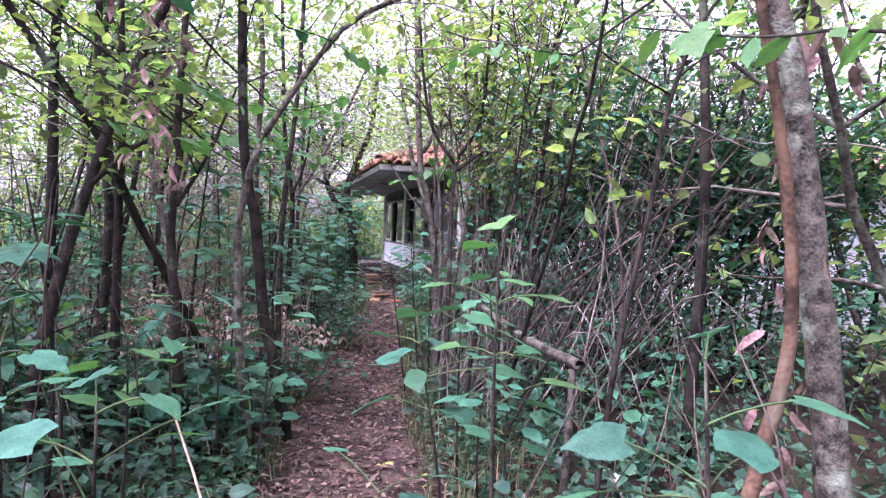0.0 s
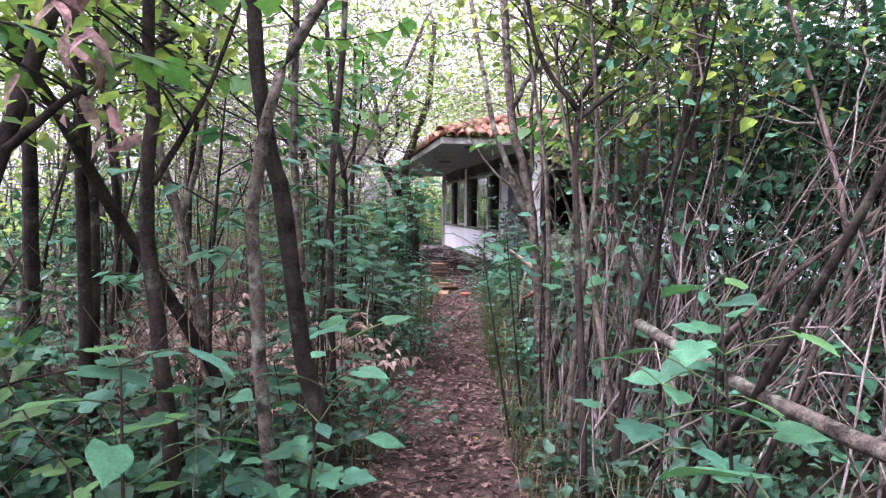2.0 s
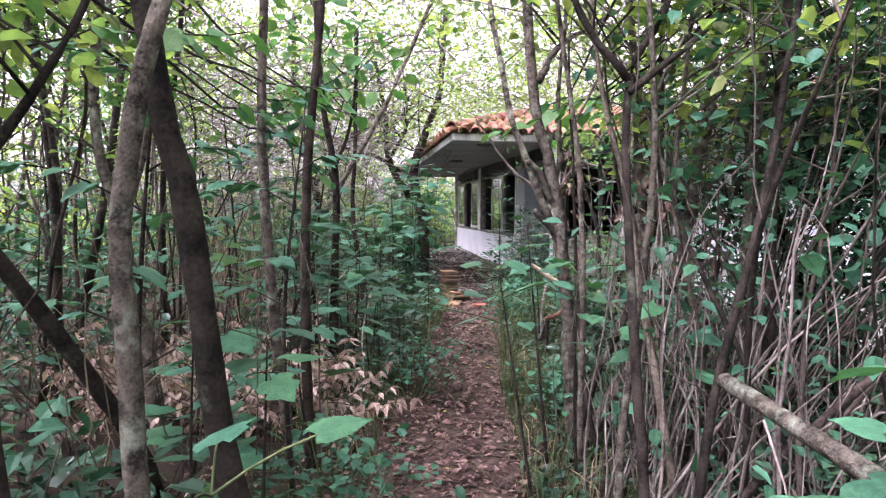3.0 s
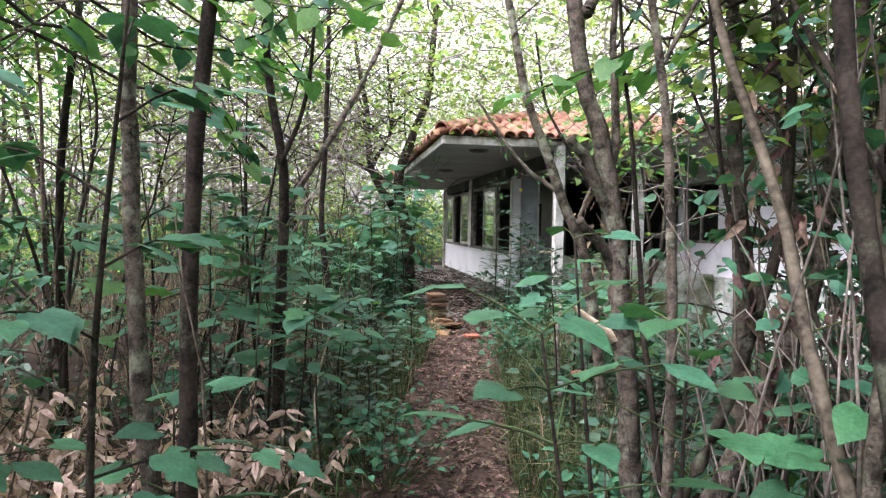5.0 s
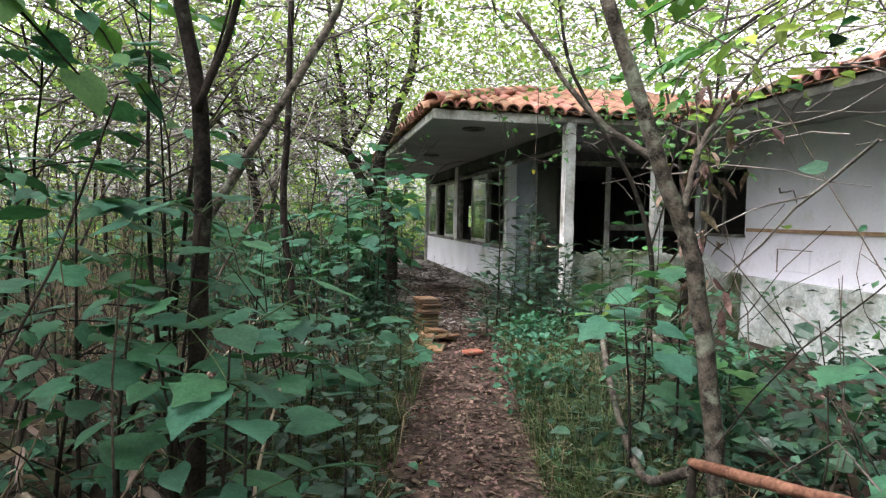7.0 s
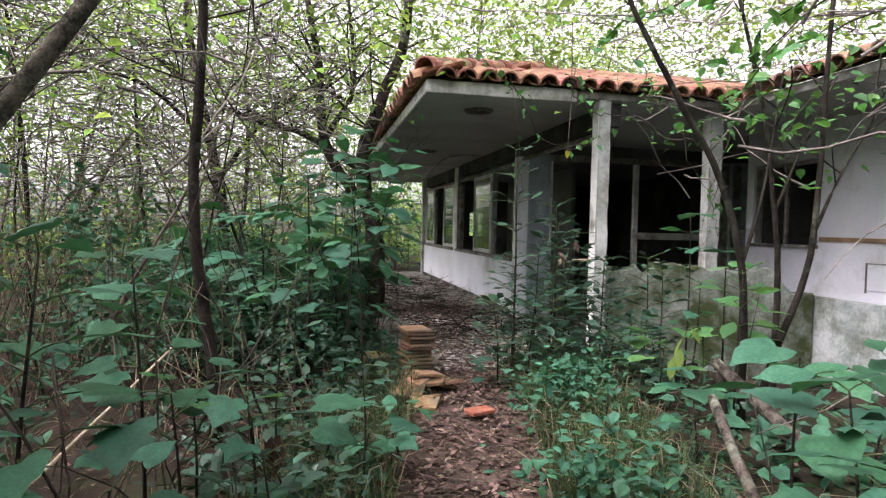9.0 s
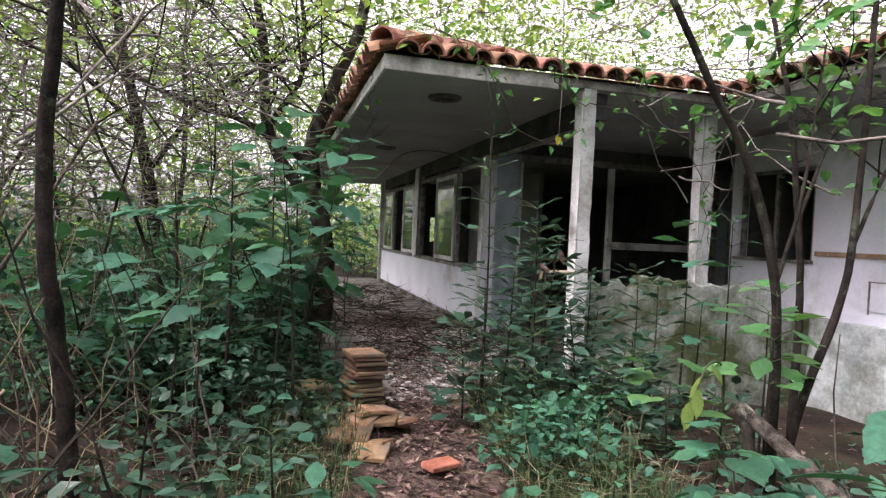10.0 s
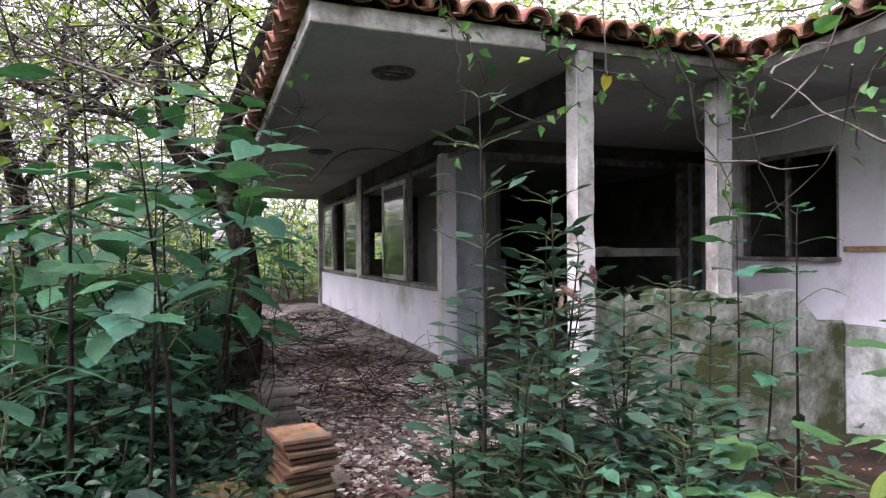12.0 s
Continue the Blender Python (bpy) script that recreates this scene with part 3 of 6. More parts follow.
def build_house_parts():
    worn_post("porch_post", "peeling white wooden porch post at the eave corner", -0.1, -3.1, -0.3, 2.66, 0.125, 0.13, M_POST, 0.0, True)
    worn_post("porch_post", "peeling grey post standing on the parapet", 1.32, -2.92, 0.9, 2.66, 0.14, 0.12, M_POST, 0.02)
    worn_post("window_post", "white-painted post at the corner of the window wall", 0.08, -0.08, -0.1, 2.42, 0.17, 0.15, M_WHITE)
    worn_post("window_post", "grey wooden post between two windows", 0.08, 4.06, 0.82, 2.66, 0.15, 0.3, M_FRAME)
    worn_post("window_post", "pale post at the far end of the window wall", 0.03, 8.2, -0.1, 2.66, 0.12, 0.1, M_OLDWHITE)
    window_unit("window_1", "weathered strip window with a missing pane", 0.02, 3.9, 0.85, 2.36, 3, (0, 2))
    window_unit("window_2", "weathered strip window, panes partly gone", 4.24, 7.93, 0.85, 2.36, 3, (1,))
    # the open bay between the corner post and the window wall keeps only its rail
    rail = thing("transom_rail", "bare grey rail that once held a window", "rail")
    part("bar", boxes(((0.05, -3.0, 2.36), (0.11, -0.17, 2.41))), M_FRAME, rail)
    part("stub", boxes(((0.055, -1.6, 2.412), (0.105, -1.55, 2.66))), M_FRAME, rail)
    # the doorway frames at the back of the veranda
    d = thing("door_frame_1", "worn grey timber door frame with a middle rail", "door frame", kind="structure")
    part("jamb", boxes(((2.02, 0.02, 0), (2.1, 0.1, 2.4))), M_OLDWHITE, d)
    part("jamb", boxes(((3.6, 0.02, 0), (3.74, 0.11, 2.4))), M_FRAME, d)
    part("header", boxes(((0.59, 0.02, 2.4), (3.74, 0.1, 2.495))), M_FRAME, d)
    part("middle_rail", boxes(((2.102, 0.03, 1.2), (3.598, 0.09, 1.31))), M_OLDWHITE, d, "pale middle rail")
    for k in range(3):
        part("board", boxes(((3.78 + k * 0.17, -0.022, 0.02), (3.93 + k * 0.17, -0.002, 2.45))), M_BLUEGREY if k % 2 else M_FRAME, d, "faded vertical board")
    part("edge_strip", boxes(((0.582, -0.012, 0), (0.61, 0.02, 2.39))), M_OLDWHITE, d, "white edge strip")
    w = thing("window_3", "dark empty window hole with a grey frame", "window", kind="structure")
    part("window_sill", boxes(((2.74, -2.87, 1.17), (2.93, -1.73, 1.21))), M_FRAME, w)
    part("window_frame", boxes(((2.83, -2.845, 1.212), (2.9, -2.8, 2.235)), ((2.83, -1.8, 1.212), (2.9, -1.755, 2.235)), ((2.835, -2.8, 2.19), (2.895, -1.8, 2.235)),
                               ((2.84, -2.3, 1.212), (2.89, -2.26, 2.19))), M_FRAME, w)
    hatch = thing("meter_hatch", "white metal hatch set in the wall", "hatch")
    part("door", boxes(((2.782, -4.1, 0.75), (2.798, -3.55, 1.03))), M_WHITE, hatch)
    part("frame", boxes(((2.776, -4.13, 1.032), (2.799, -3.52, 1.045)), ((2.776, -3.545, 0.72), (2.799, -3.53, 1.031))), M_FRAME, hatch)
    for (lx, ly) in ((-1.2, -2.25), (-1.1, 1.6)):
        lamp = thing("ceiling_lamp", "round rusty ceiling lamp ring without its shade", "ceiling lamp", "porch lamps")
        bm = bmesh.new()
        prof = [(0.1, 2.66), (0.105, 2.635), (0.15, 2.632), (0.165, 2.645), (0.168, 2.66)]
        ring = [[bm.verts.new((lx + r * math.cos(k * math.pi / 14), ly + r * math.sin(k * math.pi / 14), z)) for r, z in prof] for k in range(28)]
        for k in range(28):
            for q in range(4):
                bm.faces.new((ring[k][q], ring[(k + 1) % 28][q], ring[(k + 1) % 28][q + 1], ring[k][q + 1]))
        part("ring", bm, M_METAL, lamp)
        part("bracket", boxes(((lx - 0.11, ly - 0.012, 2.638), (lx + 0.11, ly + 0.012, 2.655))), M_METAL, lamp)
        g = Geo()
        for q in (-0.012, 0.014):
            g.add(*tube([(lx + q, ly, 2.64), (lx + q * 1.6, ly + 0.01, 2.59)], 0.004, 0.003, 4))
        put_mesh("wire", g.mesh("wire", M_METAL), lamp)
    # low shelves and leftovers seen through the windows
    cab = thing("cupboard", "pale old cupboard standing in the dark room", "cupboard")
    part("body", boxes(((1.5, 2.2, 0), (2.0, 3.1, 1.15)), bevel=0.01), M_CEIL, cab)
    part("door", boxes(((1.478, 2.23, 0.05), (1.499, 2.64, 1.1))), M_BLUEGREY, cab)
    part("door", boxes(((1.478, 2.66, 0.05), (1.499, 3.07, 1.1))), M_BLUEGREY, cab)


def build_tile_piles():
    rng = random.Random(21)
    for name, x, y, n, lean, mat in (("tile_stack", -2.1, -3.72, 13, 0.022, M_FLOORTILE), ("tile_stack", -2.5, -3.75, 6, 0.03, M_FLOORTILE)):
        st = thing(name, "leaning stack of ochre clay floor tiles", "tile stack", "tile stacks")
        for i in range(n):
            s = 0.12
            part("tile", boxes(((-s, -s, 0), (s, s, 0.023)), bevel=0.004), mat, st, "", pose(x + rng.uniform(-lean, lean), y + rng.uniform(-lean, lean), 0.03 + i * 0.032, rng.uniform(-1.6, 1.6), rng.uniform(-1.6, 1.6), 12 + rng.uniform(-9, 9)))
    for i in range(17):
        x, y = rng.gauss(-2.12, 0.13), rng.gauss(-4.2, 0.25)
        z = 0.02 + max(0, 0.12 - abs(y + 4.15) * 0.3) * rng.random()
        ob = thing("loose_tile", "broken ochre floor tile lying on the path", "tile", "loose tiles", m=pose(x, y, z, rng.uniform(-16, 16), rng.uniform(-16, 16), rng.uniform(0, 180)))
        s, t = rng.uniform(0.07, 0.135), rng.uniform(0.06, 0.135)
        part("slab", boxes(((-s, -t, 0), (s, t, 0.027)), bevel=0.004), M_FLOORTILE, ob)
    for k in range(9):
        ob = thing("paving_slab", "worn brown paving slab at the porch edge", "paving slab", "porch paving", m=pose(-2.02 + rng.uniform(-0.05, 0.05), -3.25 + k * 0.42, 0.025, rng.uniform(-3, 3), rng.uniform(-3, 3), rng.uniform(-8, 8)))
        part("slab", boxes(((-0.19, -0.19, -0.02), (0.19, 0.19, 0.03)), bevel=0.008), M_CONCRETE, ob)
    ob = thing("brick_shard", "flat red brick shard on the path", "brick", m=pose(-1.85, -4.95, 0.04, 3, 2, 25))
    part("slab", boxes(((-0.1, -0.055, 0), (0.1, 0.055, 0.03)), bevel=0.006), M_REDTILE, ob)


build_walls()
build_parapet()
build_roof()
build_house_parts()
build_tile_piles()


# ---- trees with a place of their own ----
def twigs(g, line, n, length, r, rng, up=0.5, off=None, sub=2):
    """Thin branches springing from a line; returns their lines."""
    out = []
    for _ in range(n):
        p = line[rng.randrange(len(line) // 3, len(line))]
        a = rng.uniform(0, 6.283)
        L = length * rng.uniform(0.5, 1.2)
        q1 = p + np.array([math.cos(a) * L * 0.45, math.sin(a) * L * 0.45, L * up * rng.uniform(0.3, 0.8)])
        q2 = q1 + np.array([math.cos(a + rng.uniform(-0.7, 0.7)) * L * 0.4, math.sin(a + rng.uniform(-0.7, 0.7)) * L * 0.4, L * up * rng.uniform(-0.2, 0.7)])
        tl = bend([p, q1, q2], 7)
        if off is not None and not free_way(tl + off).all():
            continue
        g.add(*tube(tl, r, r * 0.3, 5))
        out.append(tl)
        for _ in range(sub):
            p = tl[rng.randrange(2, 6)]
            b, K = rng.uniform(0, 6.283), L * rng.uniform(0.25, 0.6)
            s1 = bend([p, p + np.array([math.cos(b) * K * 0.5, math.sin(b) * K * 0.5, K * rng.uniform(-0.05, 0.4)]), p + np.array([math.cos(b + 0.4) * K, math.sin(b + 0.4) * K, K * rng.uniform(-0.2, 0.6)])], 5)
            if off is None or free_way(s1 + off).all():
                g.add(*tube(s1, r * 0.45, r * 0.15, 4))
                out.append(s1)
    return out


def crown_leaves(lines, per, size, gen, spread=0.16, off=None):
    pos = np.concatenate([np.repeat(t[2:], per, axis=0) for t in lines])
    pos = pos + gen.normal(0, spread, pos.shape)
    if off is not None:
        pos = pos[free_way(pos + off, 0.9, 2.5)]
    s = gen.uniform(0.6, 1.25, len(pos)) * size
    return ovate_leaves(pos, random_ways(len(pos), gen, -0.15), s, s * gen.uniform(0.5, 0.75, len(pos)), gen)


def tree(label, trunk, r0, r1, limbs=(), material=M_BARK, leaf=M_CANOPY, twig_n=8, twig_len=0.9, per=5, size=0.09, seed=1, name="tree", sides=9):
    """One tree: a bent trunk, its limbs, twigs and a loose crown."""
    rng, gen = random.Random(seed), np.random.default_rng(seed)
    base = Vector(trunk[0])
    ob = thing(name, label, "tree", "trees by the path", m=Matrix.Translation(base))
    off = np.array(base)
    line = bend(np.array(trunk, float) - off, 26)
    line[1:-1] += gen.normal(0, r0 * 0.07, (24, 3))
    put_mesh("trunk", Geo().add(*tube(line, r0 * 1.12, r1, sides, 0.045, seed)).mesh("trunk", material), ob)
    lines = []
    for i, (pts, a, b) in enumerate(limbs):
        ll = bend(np.array(pts, float) - off, 14)
        ll[1:] += gen.normal(0, a * 0.1, (13, 3))
        put_mesh("limb", Geo().add(*tube(ll, a, b, 7, 0.06, seed + i)).mesh("limb", material), ob)
        lines.append(ll)
    g = Geo()
    tw = []
    for ll in [line[12:]] + lines:
        tw += twigs(g, ll, twig_n, twig_len, max(0.006, r1 * 0.28), rng, 0.5, off)
    if tw:
        tagged(put_mesh("branchwork", g.mesh("branchwork", material), ob), kind="stuff")
        if per:
            put_mesh("crown", Geo().add(*crown_leaves(tw, max(1, per // 2), size, gen, 0.16, off)).mesh("crown", leaf, False), ob)
    return ob


tree("lichen-spotted grey trunk standing close to the path", [(-2.1, -14.6, -0.05), (-2.25, -14.6, 0.69), (-2.34, -14.6, 1.16), (-2.41, -14.6, 1.46), (-2.5, -14.6, 1.89), (-2.63, -14.6, 2.34), (-2.7, -14.7, 3.6), (-2.7, -14.5, 5)], 0.046, 0.034,
     (), M_BARKPALE, seed=2, twig_n=5)
tree("dead brown stem with peeling bark beside a lichen-spotted trunk", [(-2.75, -14.65, -0.05), (-2.6, -14.65, 0.73), (-2.52, -14.65, 1.05), (-2.5, -14.65, 1.24), (-2.54, -14.65, 1.57), (-2.61, -14.65, 1.87), (-2.75, -14.6, 2.6)], 0.022, 0.012, (), M_DEADWOOD, seed=31, twig_n=2, per=0)
tree("thin black forked stem above low plants", [(-2.5, -13.6, -0.05), (-2.41, -13.6, 0.87), (-2.28, -13.6, 1.57), (-2.22, -13.6, 2.0), (-2.06, -13.6, 2.43), (-1.7, -13.6, 2.9)], 0.013, 0.008,
     [([(-2.38, -13.6, 1.1), (-2.15, -13.5, 1.45), (-1.9, -13.4, 1.95)], 0.008, 0.005)], M_BARK, seed=32, twig_n=4, twig_len=0.6, per=3)
tree("slender dark trunk with a bend, leafless below", [(-3.8, -11.95, -0.05), (-3.9, -11.95, 0.45), (-3.99, -11.95, 0.87), (-4.05, -11.95, 1.39), (-4.07, -11.95, 1.53), (-4.12, -11.95, 1.74), (-4.15, -11.95, 2.09), (-4.2, -11.9, 3.2), (-4.4, -11.8, 5)], 0.036, 0.026,
     (), M_BARK, seed=3, twig_n=5)
tree("thin grey stem arching over beside a darker trunk", [(-4.02, -12.15, -0.05), (-4.11, -12.15, 0.59), (-4.14, -12.15, 1.23), (-4.14, -12.15, 1.43), (-4.08, -12.15, 1.76), (-3.95, -12.13, 2.07), (-3.5, -12.0, 2.75), (-2.9, -11.9, 3.1)], 0.026, 0.015, (), M_BARKPALE, seed=4, twig_n=5)
tree("dark straight tree in dim undergrowth", [(-4.45, -12.0, -0.05), (-4.5, -12.0, 0.73), (-4.54, -12.0, 1.25), (-4.54, -12.0, 1.56), (-4.51, -12.0, 1.81), (-4.52, -12.0, 2.2), (-4.4, -12, 4.6)], 0.03, 0.018,
     [([(-4.52, -12.0, 1.5), (-4.35, -11.9, 1.85), (-4.2, -11.8, 2.3)], 0.014, 0.007)], M_BARK, seed=6)
tree("dark trunk deep in dim undergrowth", [(-4.96, -11.5, -0.05), (-4.96, -11.5, 0.78), (-4.96, -11.5, 1.58), (-4.95, -11.5, 1.99), (-5.0, -11.5, 3.6)], 0.03, 0.02, (), M_BARK, seed=33)
tree("dark leaning stem crossing the undergrowth", [(-4.38, -11.0, -0.02), (-4.5, -11.1, 0.55), (-4.85, -11.45, 1.4), (-5.05, -11.7, 1.95), (-5.5, -12.0, 2.7), (-5.9, -12.2, 3.6)], 0.031, 0.018, (), M_BARK, seed=5, twig_n=4)
tree("dark forked tree in dim undergrowth", [(-5.15, -12.5, -0.05), (-5.1, -12.4, 0.7), (-5.0, -12.2, 1.4), (-4.85, -12.0, 2.1), (-4.5, -11.9, 3.2), (-4.4, -12, 4.6)], 0.036, 0.02,
     [([(-4.95, -12.15, 1.6), (-4.75, -12.0, 1.85), (-4.4, -11.8, 2.15)], 0.018, 0.008)], M_BARK, seed=6)
for i, (x, y, r) in enumerate(((-5.3, -10.6, 0.035), (-5.9, -10.0, 0.05), (-6.4, -11.2, 0.045), (-5.6, -9.3, 0.03), (-7.0, -9.8, 0.06))):
    tree("thin straight dark trunk among saplings", [(x, y, -0.05), (x + 0.05, y, 1.4), (x - 0.08 + 0.1 * (i % 3), y + 0.1, 3.0), (x + 0.2, y, 5.2)], r, r * 0.6, (), M_BARK, seed=20 + i, twig_n=7)
tree("dark forked stem leaning over a dry cane thicket", [(-2.75, -11.9, -0.05), (-2.68, -11.7, 0.5), (-2.6, -11.4, 1.2), (-2.53, -11.2, 1.95), (-2.3, -11.1, 2.4), (-2.2, -11, 3.6)], 0.019, 0.013,
     [([(-2.53, -11.2, 1.95), (-2.75, -11.1, 2.35), (-2.85, -11.0, 3.2)], 0.018, 0.01), ([(-2.55, -11.25, 1.9), (-2.1, -11.2, 2.3), (-1.7, -11.1, 3.1)], 0.016, 0.008)], M_BARK, seed=7, per=3)
tree("mossy grey trunk with broken limbs", [(-2.33, -10.1, -0.05), (-2.36, -10.08, 0.7), (-2.4, -10.08, 1.08), (-2.42, -10.08, 1.28), (-2.445, -10.08, 1.48), (-2.5, -10.07, 1.75), (-2.58, -10.0, 2.2), (-2.68, -9.8, 4.5)], 0.038, 0.028,
     [([(-2.43, -10.08, 1.24), (-2.5, -10.1, 1.34), (-2.56, -10.12, 1.39), (-2.6, -10.13, 1.43)], 0.021, 0.016), ([(-2.45, -10.07, 1.46), (-2.52, -10.1, 1.55), (-2.56, -10.11, 1.64), (-2.64, -10.13, 1.72)], 0.024, 0.018),
      ([(-2.46, -10.07, 1.6), (-2.41, -10.02, 1.75), (-2.4, -9.95, 2.1), (-2.3, -9.8, 2.8)], 0.02, 0.012), ([(-2.55, -10.03, 2.2), (-2.3, -9.7, 2.5), (-1.7, -9.2, 2.9)], 0.025, 0.012)], M_BARKPALE, seed=8, twig_n=6)
tree("smooth grey leaning stem with side branches", [(-1.82, -8.72, -0.05), (-1.88, -8.72, 0.6), (-2.0, -8.72, 1.25), (-2.11, -8.72, 1.5), (-2.25, -8.72, 1.86), (-2.4, -8.7, 2.3), (-2.6, -8.5, 3.6)], 0.034, 0.022,
     [([(-2.14, -8.7, 1.6), (-2.35, -8.55, 1.8), (-2.6, -8.4, 2.2)], 0.016, 0.008), ([(-2.05, -8.72, 1.42), (-1.8, -8.5, 1.75), (-1.3, -8.2, 2.2)], 0.014, 0.007)], M_BARKPALE, seed=9, twig_n=6, per=6)
tree("dark young trunk wrapped in leaves", [(-3.82, -8.4, -0.05), (-3.8, -8.4, 0.9), (-3.79, -8.38, 1.7), (-3.9, -8.3, 2.4), (-4.0, -8.2, 4.2)], 0.035, 0.02,
     [([(-3.8, -8.4, 1.75), (-3.65, -8.4, 2.2), (-3.6, -8.4, 2.9)], 0.016, 0.01)], M_BARK, M_LEAFLIGHT, seed=10, twig_n=7, per=5, size=0.13)
tree("pale stem leaning steeply across the wood", [(-4.7, -7.4, -0.05), (-4.37, -7.3, 0.65), (-4.08, -7.2, 1.17), (-3.5, -7.0, 2.18), (-3.2, -6.9, 2.77), (-2.7, -6.8, 3.9)], 0.028, 0.022, (), M_BARKPALE, seed=11, twig_n=4)
tree("slim brown stem beside the path", [(-3.88, -10.25, -0.05), (-3.9, -10.25, 0.8), (-3.88, -10.22, 1.7), (-3.8, -10.2, 2.6), (-3.75, -10.1, 4.2)], 0.027, 0.018, (), M_BARK, seed=12, twig_n=6)
tree("slim grey stem beside the path", [(-4.0, -10.05, -0.05), (-4.1, -10.05, 0.9), (-4.15, -10.0, 1.9), (-4.13, -10.0, 3.0), (-4.3, -10, 4.6)], 0.03, 0.02, (), M_BARKPALE, seed=13, twig_n=6)
tree("forked pale tree deep in the shade", [(-4.7, -10.0, -0.05), (-4.85, -9.9, 0.8), (-4.95, -9.9, 1.35), (-5.1, -9.8, 2.0), (-5.0, -9.7, 3.4)], 0.045, 0.02,
     [([(-4.95, -9.9, 1.3), (-4.8, -9.9, 1.8), (-4.7, -9.8, 2.6), (-4.5, -9.7, 3.6)], 0.025, 0.012)], M_BARKPALE, seed=14)
tree("straight brown stem by the porch path", [(-3.5, -5.4, -0.05), (-3.56, -5.36, 0.6), (-3.66, -5.34, 1.4), (-3.62, -5.34, 2.4), (-3.6, -5.3, 3.8)], 0.034, 0.024, (), M_BARK, seed=15, twig_n=3)
tree("gnarled old tree leaning beside the house wall", [(-2.2, -0.45, -0.05), (-2.17, -0.5, 0.6), (-2.18, -0.5, 1.15), (-2.36, -0.5, 1.9), (-2.37, -0.5, 2.35), (-2.16, -0.5, 3.0), (-1.85, -0.5, 3.9), (-1.7, -0.5, 5.6)], 0.13, 0.055,
     [([(-2.45, -0.42, 1.7), (-2.9, -0.3, 2.5), (-3.0, -0.4, 3.6), (-3.3, -0.4, 5.2)], 0.08, 0.035), ([(-2.4, -0.4, 2.1), (-3.18, -0.1, 2.6), (-3.74, 0.1, 2.75), (-4.5, 0.3, 3.1), (-5.6, 0.4, 3.9)], 0.05, 0.02),
      ([(-2.9, -0.3, 2.5), (-2.5, -0.2, 3.3), (-2.6, -0.2, 4.6)], 0.045, 0.02)], M_BARK, seed=16, twig_n=14, twig_len=1.5, per=4, size=0.07, sides=12)
tree("grey tree with arching boughs behind the thicket", [(-4.6, 2.0, -0.05), (-4.5, 1.8, 1.2), (-4.7, 1.6, 2.6), (-5.0, 1.4, 4.2), (-5, 1.2, 6)], 0.1, 0.05,
     [([(-4.6, 1.7, 2.0), (-3.8, 1.2, 3.0), (-2.9, 0.8, 3.6)], 0.045, 0.015), ([(-4.7, 1.6, 2.6), (-5.6, 1.2, 3.4), (-6.8, 0.8, 3.6)], 0.045, 0.015)], M_BARK, seed=17, twig_n=16, twig_len=1.6, per=3, size=0.07)
for i, (tr, lb) in enumerate((([(-0.3, -5.6, -0.3), (-0.3, -5.6, 0.6), (-0.34, -5.6, 1.14), (-0.53, -5.6, 1.7), (-0.84, -5.6, 2.17), (-1.2, -5.6, 2.8), (-1.3, -5.5, 3.6)], [(-0.34, -5.6, 1.1), (-0.2, -5.6, 1.6), (0.0, -5.5, 2.4)]),
                              ([(-0.05, -5.4, -0.3), (0.05, -5.4, 0.36), (0.33, -5.4, 1.07), (0.4, -5.4, 1.67), (0.44, -5.4, 2.8), (0.6, -5.3, 3.6)], [(0.36, -5.4, 1.3), (0.6, -5.4, 1.8), (1.0, -5.4, 2.4)]),
                              ([(0.42, -5.0, -0.3), (0.45, -5.0, 0.6), (0.44, -5.0, 1.1), (0.38, -5.0, 1.6), (0.25, -5.0, 2.3), (0.0, -4.9, 3.4)], [(0.4, -5.0, 1.5), (0.7, -4.9, 2.0), (1.0, -4.9, 2.6)]))):
    tree("young leafy stem in front of the white wall", tr, 0.026, 0.012, [(lb, 0.013, 0.006)], M_BARK, M_LEAFLIGHT, seed=40 + i, twig_n=4, twig_len=0.7, per=3, size=0.09)
